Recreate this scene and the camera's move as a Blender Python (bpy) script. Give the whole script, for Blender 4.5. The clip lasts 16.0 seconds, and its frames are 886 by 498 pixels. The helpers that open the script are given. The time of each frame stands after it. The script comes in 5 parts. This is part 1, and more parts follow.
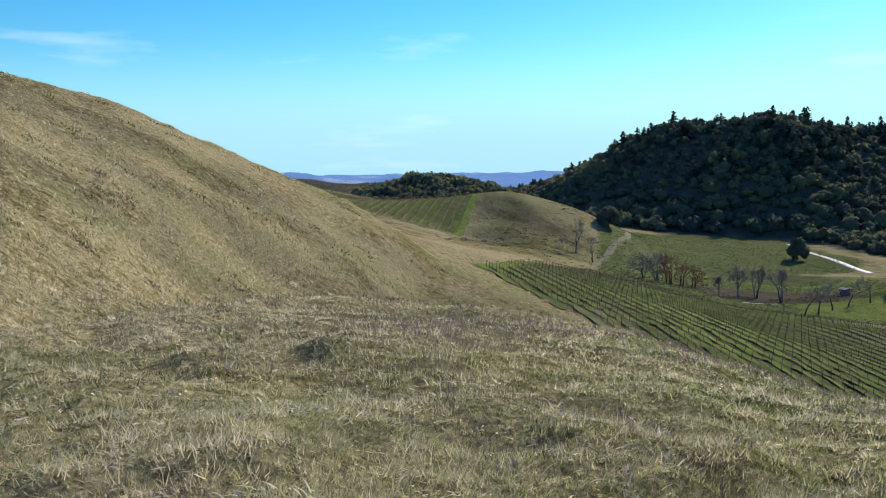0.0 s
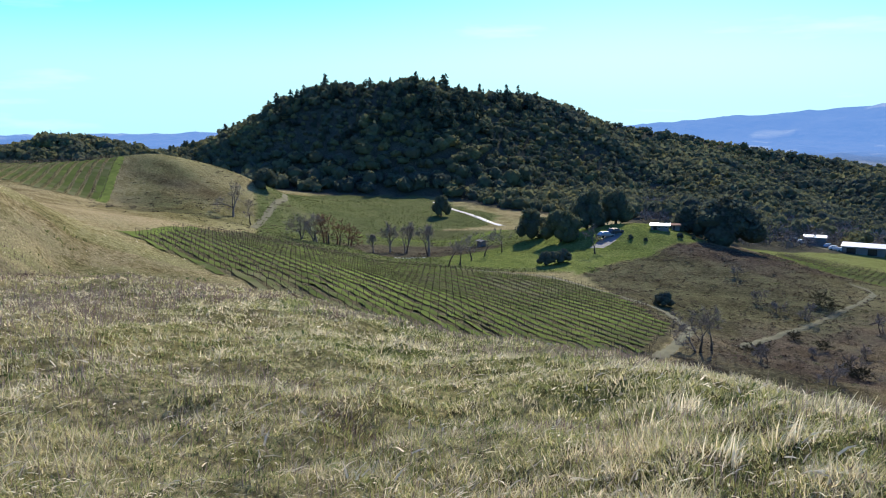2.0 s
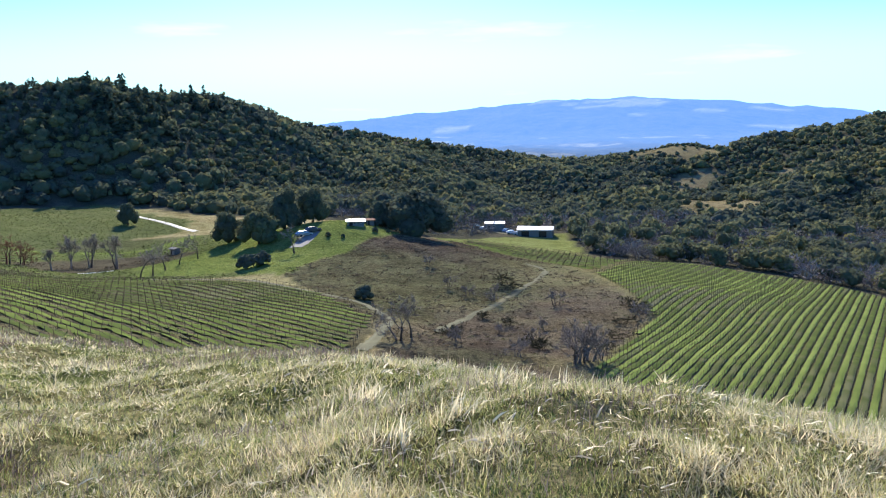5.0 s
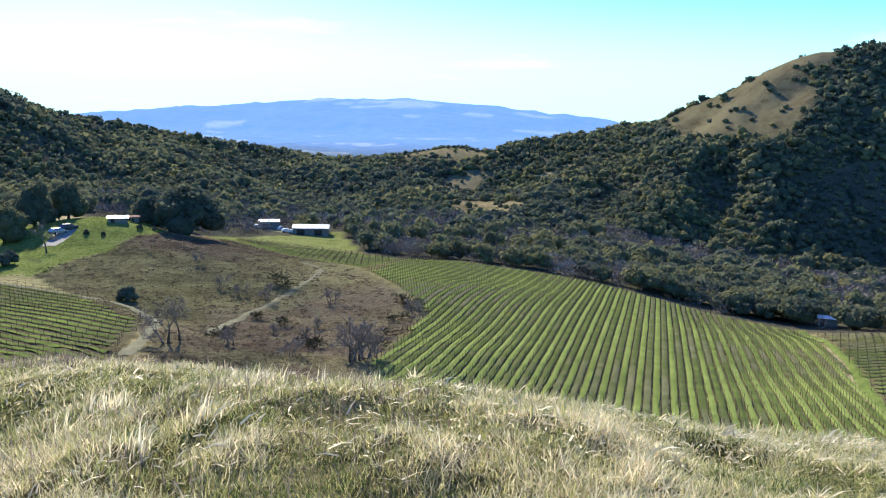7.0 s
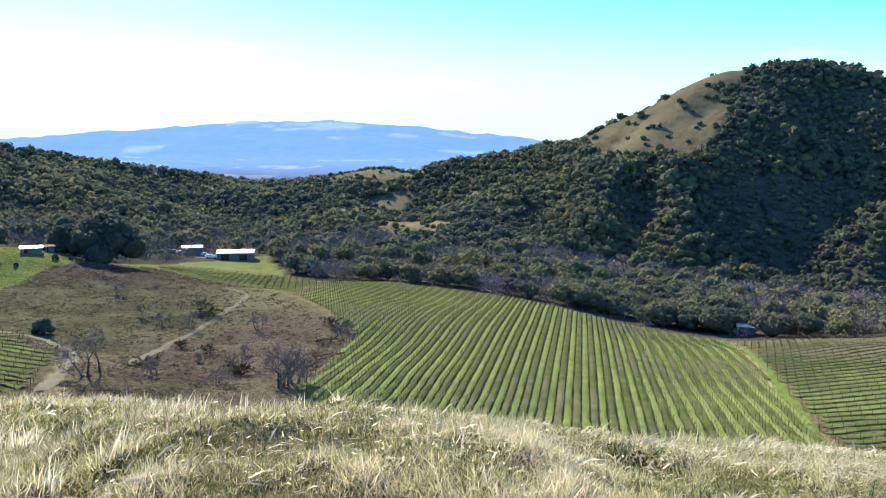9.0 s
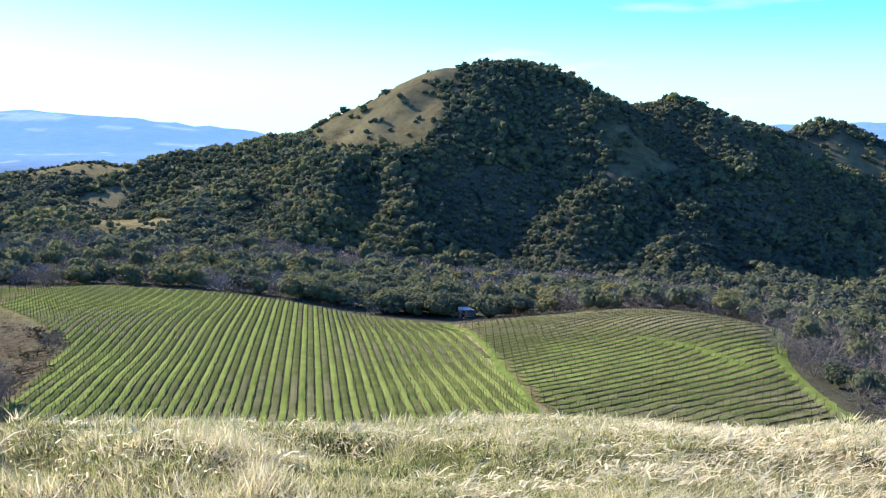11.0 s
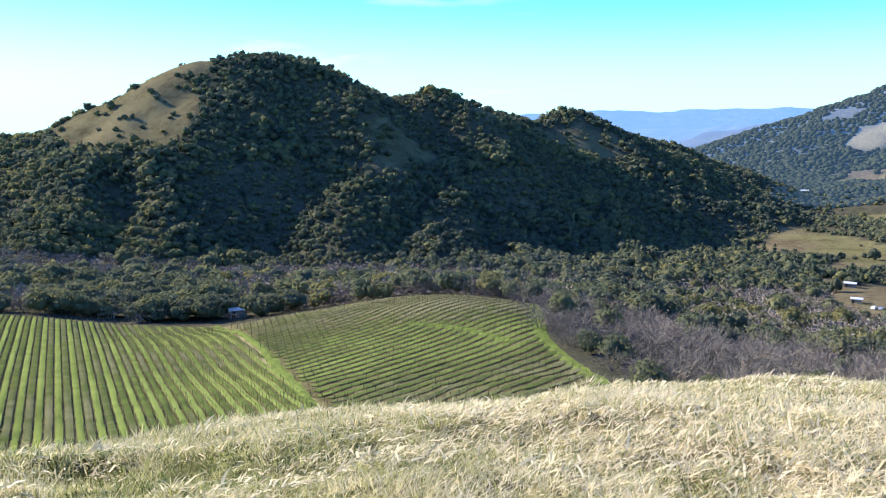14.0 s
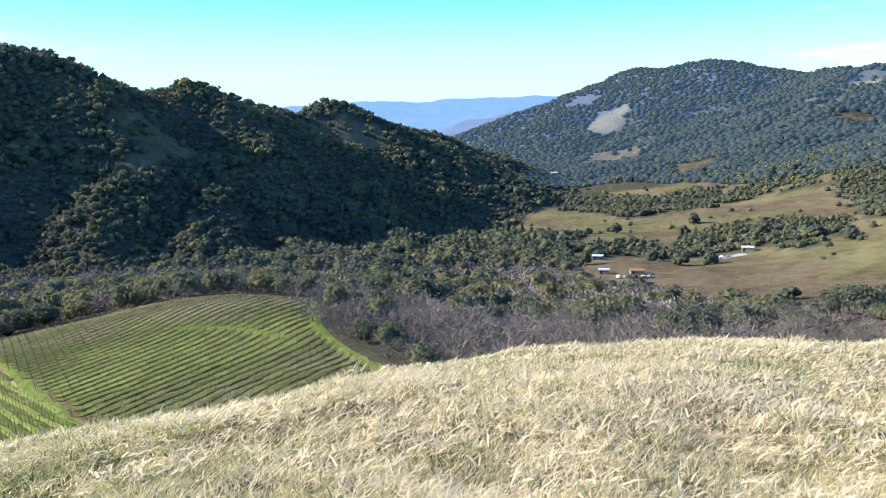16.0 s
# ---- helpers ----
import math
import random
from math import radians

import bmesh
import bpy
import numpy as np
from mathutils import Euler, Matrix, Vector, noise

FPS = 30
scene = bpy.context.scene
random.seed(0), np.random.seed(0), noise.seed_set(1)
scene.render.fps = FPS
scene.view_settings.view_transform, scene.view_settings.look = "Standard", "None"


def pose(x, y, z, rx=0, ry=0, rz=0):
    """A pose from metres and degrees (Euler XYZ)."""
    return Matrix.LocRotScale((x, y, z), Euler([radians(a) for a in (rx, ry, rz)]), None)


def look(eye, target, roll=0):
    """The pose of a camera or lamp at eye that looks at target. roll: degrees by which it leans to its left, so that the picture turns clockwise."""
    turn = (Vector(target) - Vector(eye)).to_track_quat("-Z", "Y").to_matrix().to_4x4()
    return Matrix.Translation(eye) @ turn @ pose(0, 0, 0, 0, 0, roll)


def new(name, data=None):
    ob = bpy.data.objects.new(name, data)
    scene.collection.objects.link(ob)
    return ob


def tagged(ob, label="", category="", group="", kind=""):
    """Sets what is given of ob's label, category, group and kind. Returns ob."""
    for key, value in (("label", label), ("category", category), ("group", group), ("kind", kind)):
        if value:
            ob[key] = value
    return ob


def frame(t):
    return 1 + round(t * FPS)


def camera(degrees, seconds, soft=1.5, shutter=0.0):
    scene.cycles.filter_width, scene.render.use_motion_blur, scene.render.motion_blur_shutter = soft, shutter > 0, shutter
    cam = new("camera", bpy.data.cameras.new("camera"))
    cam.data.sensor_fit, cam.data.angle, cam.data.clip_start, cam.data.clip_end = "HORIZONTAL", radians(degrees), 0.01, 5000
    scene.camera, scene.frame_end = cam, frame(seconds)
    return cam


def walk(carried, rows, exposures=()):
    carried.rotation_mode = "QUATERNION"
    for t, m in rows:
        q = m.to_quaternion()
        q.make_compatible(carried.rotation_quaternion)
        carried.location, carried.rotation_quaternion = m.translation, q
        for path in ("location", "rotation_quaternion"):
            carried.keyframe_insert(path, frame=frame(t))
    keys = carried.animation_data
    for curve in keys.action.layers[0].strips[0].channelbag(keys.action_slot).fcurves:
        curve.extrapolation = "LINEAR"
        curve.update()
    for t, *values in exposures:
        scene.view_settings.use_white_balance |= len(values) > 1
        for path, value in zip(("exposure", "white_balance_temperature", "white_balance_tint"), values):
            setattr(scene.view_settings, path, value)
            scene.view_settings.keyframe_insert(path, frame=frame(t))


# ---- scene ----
# The camera is held at arm's length and swung round by somebody who turns on the spot.
cam = camera(55.6, 16.0, soft=1.15)
ARM = 0.6
ROWS = [  # seconds, heading, pitch, roll
    (0.0, -62.27, -6.28, 0.85),
    (0.5, -55.71, -6.88, 0.98),
    (1.0, -48.01, -7.42, 0.81),
    (1.5, -42.33, -8.02, 0.49),
    (2.0, -39.25, -9.05, 0.10),
    (2.5, -39.59, -9.48, 0.20),
    (3.0, -37.73, -9.51, 0.51),
    (3.5, -32.23, -9.23, 1.95),
    (4.0, -28.58, -9.56, 1.44),
    (4.5, -23.75, -9.60, 1.59),
    (5.0, -18.61, -9.27, 1.00),
    (5.2, -16.89, -9.15, 0.46),
    (7.3, -1.29, -9.19, -1.29),
    (7.5, -0.19, -8.95, -1.22),
    (8.0, -0.20, -8.35, -1.11),
    (8.2, -0.28, -8.15, -1.28),
    (10.3, 12.76, -7.71, -0.03),
    (10.5, 15.71, -7.96, -0.88),
    (11.0, 19.91, -8.09, -0.89),
    (11.5, 25.05, -8.26, -0.95),
    (12.0, 27.48, -8.51, -0.76),
    (12.5, 27.03, -8.90, 0.03),
    (13.0, 28.51, -9.31, 0.68),
    (13.5, 32.12, -9.20, 0.11),
    (14.0, 35.83, -8.46, 0.33),
    (14.5, 38.50, -8.14, 0.55),
    (15.0, 40.18, -8.12, 0.66),
    (15.5, 42.61, -8.80, 1.55),
    (16.0, 51.68, -9.27, 1.56),
]


def swing(heading):
    a = radians(heading)
    return ARM * math.sin(a), ARM * math.cos(a), 0.0


walk(cam, [(t, pose(*swing(heading), 90 + pitch, roll, -heading)) for t, heading, pitch, roll in ROWS],
     [(0.0, 0.2, 6250, 12), (3.0, 0.66, 6250, 11), (7.0, 1.0, 6350, 10), (11.0, 1.18, 6400, 10), (16.0, 1.13, 6400, 10)])

# ---- light ----
SUN_AZ, SUN_EL = -25.0, 27.0
world = bpy.data.worlds.new("world")
scene.world = world
world.use_nodes = True
wn, wl = world.node_tree.nodes, world.node_tree.links
sky = wn.new("ShaderNodeTexSky")
sky.sky_type, sky.sun_disc = "NISHITA", False
sky.sun_elevation, sky.sun_rotation = radians(SUN_EL), radians(SUN_AZ)
sky.air_density, sky.dust_density, sky.ozone_density = 1.0, 0.15, 2.0
wn["Background"].inputs["Strength"].default_value = 0.118
deep = wn.new("ShaderNodeHueSaturation")
deep.inputs["Saturation"].default_value = 1.2
cool = wn.new("ShaderNodeMix")
cool.data_type, cool.blend_type = "RGBA", "MULTIPLY"
cool.inputs[0].default_value, cool.inputs[7].default_value = 1.0, (0.64, 0.92, 1.06, 1)
wl.new(sky.outputs[0], cool.inputs[6])
where = wn.new("ShaderNodeTexCoord").outputs["Generated"]
high = wn.new("ShaderNodeSeparateXYZ")
wl.new(where, high.inputs[0])
upper = wn.new("ShaderNodeMapRange")
upper.inputs["From Min"].default_value, upper.inputs["From Max"].default_value = 0.22, 0.6
wl.new(high.outputs["Z"], upper.inputs["Value"])
zenith = wn.new("ShaderNodeMix")
zenith.data_type = "RGBA"
zenith.inputs[6].default_value, zenith.inputs[7].default_value = (0.6, 0.92, 1.06, 1), (0.95, 0.88, 1.2, 1)
wl.new(upper.outputs[0], zenith.inputs[0])
wl.new(zenith.outputs[2], cool.inputs[7])
wl.new(cool.outputs[2], deep.inputs["Color"])
# thin streaks of high cloud
flat = wn.new("ShaderNodeMapping")
flat.inputs["Scale"].default_value = (2.2, 2.2, 15.0)
wl.new(where, flat.inputs["Vector"])
wisp = wn.new("ShaderNodeTexNoise")
wisp.inputs["Scale"].default_value, wisp.inputs["Detail"].default_value, wisp.inputs["Roughness"].default_value = 1.6, 7, 0.55
wl.new(flat.outputs[0], wisp.inputs["Vector"])
band = wn.new("ShaderNodeMapRange")
band.inputs["From Min"].default_value, band.inputs["From Max"].default_value, band.inputs["To Max"].default_value = 0.6, 0.85, 0.4
wl.new(wisp.outputs["Fac"], band.inputs["Value"])
veil = wn.new("ShaderNodeMix")
veil.data_type = "RGBA"
veil.inputs[7].default_value = (9.0, 9.6, 10.0, 1)
wl.new(band.outputs[0], veil.inputs[0])
# milky air low over the horizon
low = wn.new("ShaderNodeMapRange")
low.interpolation_type = "SMOOTHSTEP"
low.inputs["From Min"].default_value, low.inputs["From Max"].default_value = 0.0, 0.14
low.inputs["To Min"].default_value, low.inputs["To Max"].default_value = 0.9, 0.0
wl.new(high.outputs["Z"], low.inputs["Value"])
milk = wn.new("ShaderNodeMix")
milk.data_type = "RGBA"
milk.inputs[7].default_value = (3.3, 6.0, 7.2, 1)
wl.new(low.outputs[0], milk.inputs[0])
wl.new(deep.outputs[0], milk.inputs[6])
wl.new(milk.outputs[2], veil.inputs[6])
wl.new(veil.outputs[2], wn["Background"].inputs["Color"])
sun = new("sun", bpy.data.lights.new("sun", "SUN"))
sun.data.energy, sun.data.angle, sun.data.color = 5.0, radians(0.5), (1.0, 0.9, 0.73)
sun.matrix_world = look((0, 0, 0), (-math.sin(radians(SUN_AZ)) * math.cos(radians(SUN_EL)),
                                    -math.cos(radians(SUN_AZ)) * math.cos(radians(SUN_EL)), -math.sin(radians(SUN_EL))))


# ---- materials ----
def material(name, rough=0.9, metal=0.0, gloss=0.0):
    m = bpy.data.materials.new(name)
    m.use_nodes = True
    n = m.node_tree.nodes["Principled BSDF"]
    n.inputs["Roughness"].default_value, n.inputs["Metallic"].default_value = rough, metal
    n.inputs["Specular IOR Level"].default_value = gloss
    return m, m.node_tree.nodes, m.node_tree.links, n


def noise_node(nodes, links, scale, detail=6, rough=0.6, vec=None):
    n = nodes.new("ShaderNodeTexNoise")
    n.inputs["Scale"].default_value, n.inputs["Detail"].default_value, n.inputs["Roughness"].default_value = scale, detail, rough
    if vec:
        links.new(vec, n.inputs["Vector"])
    return n.outputs["Fac"]


def ramp(nodes, links, fac, stops):
    r = nodes.new("ShaderNodeValToRGB")
    while len(r.color_ramp.elements) < len(stops):
        r.color_ramp.elements.new(0.5)
    for e, (p, c) in zip(r.color_ramp.elements, stops):
        e.position, e.color = p, (*c, 1)
    links.new(fac, r.inputs["Fac"])
    return r.outputs["Color"]


def mix(nodes, links, fac, a, b, blend="MIX"):
    m = nodes.new("ShaderNodeMix")
    m.data_type, m.blend_type = "RGBA", blend
    for sock, v in ((m.inputs[0], fac), (m.inputs[6], a), (m.inputs[7], b)):
        if isinstance(v, bpy.types.NodeSocket):
            links.new(v, sock)
        else:
            sock.default_value = v if isinstance(v, (int, float)) else (*v, 1)
    return m.outputs[2]


def math_node(nodes, links, op, a, b=0.0, clamp=False):
    m = nodes.new("ShaderNodeMath")
    m.operation, m.use_clamp = op, clamp
    for sock, v in zip(m.inputs, (a, b)):
        if isinstance(v, bpy.types.NodeSocket):
            links.new(v, sock)
        else:
            sock.default_value = v
    return m.outputs[0]


def simple(name, colour, rough=0.8, metal=0.0, vary=0.3, scale=2.0, bump=0.2):
    """A colour with two scales of wear."""
    m, n, l, p = material(name, rough, metal, 0.4 if rough < 0.7 else 0.08)
    tex = n.new("ShaderNodeTexCoord").outputs["Object"]
    a = noise_node(n, l, scale, 8, 0.65, tex)
    b = noise_node(n, l, scale * 9, 4, 0.6, tex)
    f = math_node(n, l, "ADD", math_node(n, l, "MULTIPLY", a, 0.65), math_node(n, l, "MULTIPLY", b, 0.35))
    lo, hi = [c * (1 - vary) for c in colour], [min(1, c * (1 + vary)) for c in colour]
    l.new(ramp(n, l, f, [(0.3, lo), (0.7, hi)]), p.inputs["Base Color"])
    bp = n.new("ShaderNodeBump")
    bp.inputs["Strength"].default_value = bump
    l.new(b, bp.inputs["Height"])
    l.new(bp.outputs[0], p.inputs["Normal"])
    return m


def foliage(name, stops, through_light=0.25, rough=0.75, relief=0.0, vary=0.22, gloss=0.0):
    """Leaves, twigs and blades: the colour goes by each plant's own tint and by each leaf."""
    m, n, l, p = material(name, rough, 0.0, gloss)
    at = n.new("ShaderNodeAttribute")
    at.attribute_name = "tint"
    g = n.new("ShaderNodeNewGeometry")
    f = math_node(n, l, "ADD", at.outputs["Fac"], math_node(n, l, "MULTIPLY", math_node(n, l, "SUBTRACT", g.outputs["Random Per Island"], 0.5), vary), True)
    c = ramp(n, l, f, stops)
    l.new(c, p.inputs["Base Color"])
    if relief:
        place = n.new("ShaderNodeNewGeometry").outputs["Position"]
        clump = noise_node(n, l, 0.9, 5, 0.7, place)
        bp = n.new("ShaderNodeBump")
        bp.inputs["Strength"].default_value, bp.inputs["Distance"].default_value = relief, 0.9
        l.new(clump, bp.inputs["Height"])
        l.new(bp.outputs[0], p.inputs["Normal"])
        c = mix(n, l, math_node(n, l, "MULTIPLY", clump, 0.9, True), mix(n, l, 1.0, c, (0.68, 0.7, 0.72), "MULTIPLY"), mix(n, l, 1.0, c, (1.4, 1.36, 1.22), "MULTIPLY"))
        l.new(c, p.inputs["Base Color"])
    if through_light:
        tr = n.new("ShaderNodeBsdfTranslucent")
        l.new(c, tr.inputs["Color"])
        ms = n.new("ShaderNodeMixShader")
        ms.inputs[0].default_value = through_light
        l.new(p.outputs[0], ms.inputs[1])
        l.new(tr.outputs[0], ms.inputs[2])
        l.new(ms.outputs[0], n["Material Output"].inputs["Surface"])
    return m


M_OAK = foliage("oak leaves", [(0.0, (0.105, 0.122, 0.1)), (0.4, (0.145, 0.16, 0.105)), (0.75, (0.19, 0.195, 0.108)), (1.0, (0.235, 0.22, 0.105))], 0.35, relief=0.5)
M_FIR = foliage("fir needles", [(0.0, (0.06, 0.082, 0.065)), (1.0, (0.1, 0.125, 0.08))], 0.25)
M_BARE = foliage("bare twigs", [(0.0, (0.16, 0.137, 0.122)), (0.6, (0.265, 0.228, 0.2)), (1.0, (0.37, 0.32, 0.275))], 0.0, 0.9)
M_RUSSET = foliage("russet twigs", [(0.0, (0.13, 0.07, 0.05)), (1.0, (0.26, 0.14, 0.1))], 0.0, 0.9)
M_BARK = simple("bark", (0.085, 0.07, 0.058), 0.95, vary=0.5, scale=3.0, bump=0.6)
M_BLADE = foliage("grass blades", [(0.0, (0.05, 0.085, 0.022)), (0.18, (0.26, 0.285, 0.09)), (0.36, (0.5, 0.475, 0.195)), (0.55, (0.58, 0.52, 0.32)), (0.8, (0.84, 0.71, 0.47)), (1.0, (0.94, 0.84, 0.62))], 0.5, 0.5, vary=0.5, gloss=0.25)
M_WEED = foliage("dry weed stalks", [(0.0, (0.14, 0.1, 0.085)), (0.6, (0.27, 0.2, 0.17)), (1.0, (0.42, 0.33, 0.27))], 0.25, 0.9)
M_COVER = foliage("cover crop", [(0.0, (0.19, 0.18, 0.1)), (0.2, (0.15, 0.155, 0.072)), (0.36, (0.095, 0.12, 0.037)), (0.65, (0.158, 0.2, 0.052)), (1.0, (0.235, 0.285, 0.078))], 0.0, 0.8)
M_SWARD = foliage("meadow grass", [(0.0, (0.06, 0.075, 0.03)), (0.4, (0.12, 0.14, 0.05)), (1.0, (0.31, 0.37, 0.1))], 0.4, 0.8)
M_VINE = foliage("vine wood", [(0.0, (0.08, 0.065, 0.05)), (1.0, (0.19, 0.15, 0.12))], 0.0, 0.95)
M_BRAMBLE = foliage("bramble canes partly for shade", [(0.0, (0.05, 0.045, 0.03)), (1.0, (0.11, 0.1, 0.055))], 0.15, 0.9)
M_SCRUB = foliage("scrub twigs", [(0.0, (0.075, 0.06, 0.045)), (0.5, (0.14, 0.115, 0.082)), (0.8, (0.22, 0.185, 0.12)), (1.0, (0.14, 0.155, 0.07))], 0.25, 0.9)
M_PATH = simple("gravel track", (0.155, 0.148, 0.085), 0.95, vary=0.3, scale=0.6, bump=0.5)
M_ROAD = simple("wet pale road", (0.42, 0.41, 0.4), 0.35, vary=0.15, scale=0.4, bump=0.1)


def ground_material(name="ground cover", far=False):
    """Soil and sward, mixed by the cover painted on the sheet: r fresh green, g brown scrub, b tilled soil, a bleached
    thatch; a further weight is the fallen leaves of the woods and the painted self-shade of open grass.
    """
    m, n, l, p = material(name, 0.95)
    geo = n.new("ShaderNodeNewGeometry").outputs["Position"]
    fine = noise_node(n, l, 1.7, 10, 0.7, geo)
    mid = noise_node(n, l, 0.16, 6, 0.6, geo)
    big = noise_node(n, l, 0.021, 5, 0.55, geo)
    at = n.new("ShaderNodeAttribute")
    at.attribute_name = "cover"
    sp = n.new("ShaderNodeSeparateColor")
    l.new(at.outputs["Color"], sp.inputs[0])
    wood = n.new("ShaderNodeAttribute")
    wood.attribute_name = "litter_and_shade"
    blend = math_node(n, l, "ADD", math_node(n, l, "MULTIPLY", fine, 0.5), math_node(n, l, "ADD", math_node(n, l, "MULTIPLY", mid, 0.3), math_node(n, l, "MULTIPLY", big, 0.2)))
    straw = ramp(n, l, blend, [(0.4, (0.12, 0.095, 0.045)), (0.47, (0.26, 0.21, 0.1)), (0.54, (0.42, 0.34, 0.2)), (0.6, (0.29, 0.255, 0.115))])
    green = ramp(n, l, blend, [(0.41, (0.07, 0.095, 0.026)), (0.5, (0.155, 0.195, 0.052)), (0.58, (0.235, 0.255, 0.09))])
    scrub = ramp(n, l, blend, [(0.41, (0.034, 0.026, 0.019)), (0.48, (0.08, 0.063, 0.047)), (0.54, (0.14, 0.113, 0.082)), (0.6, (0.115, 0.105, 0.058))])
    soil = ramp(n, l, blend, [(0.41, (0.075, 0.055, 0.035)), (0.52, (0.14, 0.105, 0.065)), (0.6, (0.115, 0.12, 0.045))])
    litter_and_shade = ramp(n, l, blend, [(0.41, (0.045, 0.048, 0.036)), (0.5, (0.08, 0.078, 0.055)), (0.59, (0.13, 0.115, 0.078))])

    def edge(w):
        return math_node(n, l, "MULTIPLY", math_node(n, l, "ADD", w, math_node(n, l, "MULTIPLY", math_node(n, l, "SUBTRACT", mid, 0.5), 0.5)), 1.0, True)
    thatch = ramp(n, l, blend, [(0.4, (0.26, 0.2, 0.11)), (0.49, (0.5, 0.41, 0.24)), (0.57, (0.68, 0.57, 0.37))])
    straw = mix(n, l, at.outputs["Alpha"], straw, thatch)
    c = mix(n, l, edge(sp.outputs["Green"]), straw, scrub)
    c = mix(n, l, edge(sp.outputs["Red"]), c, green)
    c = mix(n, l, sp.outputs["Blue"], c, soil)
    c = mix(n, l, edge(wood.outputs["Fac"]), c, litter_and_shade)
    # shade of fine hollows put into the colour: dark low, bright high
    hollow_shade = noise_node(n, l, 6.5, 8, 0.75, geo)
    c = mix(n, l, 1.0, c, ramp(n, l, hollow_shade, [(0.36, (0.35, 0.35, 0.35)), (0.5, (1.0, 1.0, 1.0)), (0.64, (1.75, 1.75, 1.7))]), "MULTIPLY")
    l.new(c, p.inputs["Base Color"])
    bp = n.new("ShaderNodeBump")
    bp.inputs["Strength"].default_value, bp.inputs["Distance"].default_value = 0.8, 0.35
    l.new(math_node(n, l, "ADD", blend, math_node(n, l, "MULTIPLY", hollow_shade, 0.5)), bp.inputs["Height"])
    l.new(bp.outputs[0], p.inputs["Normal"])
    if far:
        # The blue haze before these ranges is put into their surface as emission.
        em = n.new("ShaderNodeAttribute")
        em.attribute_name = "haze_glow"
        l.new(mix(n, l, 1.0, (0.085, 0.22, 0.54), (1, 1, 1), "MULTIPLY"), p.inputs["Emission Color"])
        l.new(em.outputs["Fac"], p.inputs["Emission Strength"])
    return m


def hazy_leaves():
    """Woods kilometres away; the blue haze before them is put in as faint emission."""
    m, n, l, p = material("far leaves with haze glow", 0.9)
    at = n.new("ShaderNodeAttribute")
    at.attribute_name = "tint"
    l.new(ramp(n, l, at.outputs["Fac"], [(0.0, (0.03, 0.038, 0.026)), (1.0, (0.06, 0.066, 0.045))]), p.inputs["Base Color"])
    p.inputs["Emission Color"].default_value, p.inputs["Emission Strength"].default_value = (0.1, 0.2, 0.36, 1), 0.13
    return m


M_HAZE_GLOW = hazy_leaves()
M_GROUND = ground_material()
M_FAR = ground_material("far ranges with haze glow", True)

# ---- the shape of the land (heights from the eye) ----
rng = np.random.default_rng(7)


def polar(az, r):
    a = np.radians(az)
    return r * np.sin(a), r * np.cos(a)


def az_of(x, y):
    return np.degrees(np.arctan2(x, y))


def smax(a, b, k):
    return (a + b + np.sqrt((a - b) ** 2 + k * k)) / 2


def smooth(x, a, b):
    t = np.clip((x - a) / (b - a), 0, 1)
    return t * t * (3 - 2 * t)


LATTICE = rng.random((256, 256))


def vnoise(x, y, size, octaves=4, seed=0):
    """Smooth noise in 0..1, with bumps of that size in metres."""
    total, amp, out = 0.0, 1.0, 0.0
    for o in range(octaves):
        u, v = x / size + 17.3 * (seed + o), y / size + 9.7 * (seed + o)
        i, j = np.floor(u).astype(int), np.floor(v).astype(int)
        fu, fv = u - i, v - j
        fu, fv = fu * fu * (3 - 2 * fu), fv * fv * (3 - 2 * fv)
        g = lambda a, b: LATTICE[a % 256, b % 256]
        out = out + amp * ((g(i, j) * (1 - fu) + g(i + 1, j) * fu) * (1 - fv) + (g(i, j + 1) * (1 - fu) + g(i + 1, j + 1) * fu) * fv)
        total, amp, size = total + amp, amp * 0.5, size * 0.5
    return out / total


# The shoulder underfoot: heading, fall to the brow (metres a metre), metres to the brow
BROW = np.array([(-180, -0.02, 30), (-120, 0.1, 40), (-90, 0.17, 40), (-75, 0.17, 45), (-60, 0.182, 55), (-50, 0.212, 40), (-38, 0.265, 24), (-25, 0.285, 12),
                 (-14, 0.305, 9), (0, 0.328, 8), (12, 0.342, 7.5), (25, 0.335, 7.5), (36, 0.32, 8), (47, 0.293, 9), (59, 0.268, 10), (80, 0.25, 12), (110, 0.15, 20), (180, -0.02, 30)])
EYE = 1.5


def shoulder(x, y):
    r, az = np.hypot(x, y), np.degrees(np.arctan2(x, y))
    fall, brow = np.interp(az, BROW[:, 0], BROW[:, 1]), np.interp(az, BROW[:, 0], BROW[:, 2])
    b = EYE / brow ** 2
    a = fall - 2 * EYE / brow
    steep = 0.62
    r1 = np.maximum((steep - a) / (2 * b), 0)
    rr = np.minimum(r, r1)
    return -(EYE + a * rr + b * rr ** 2 + steep * (r - rr))


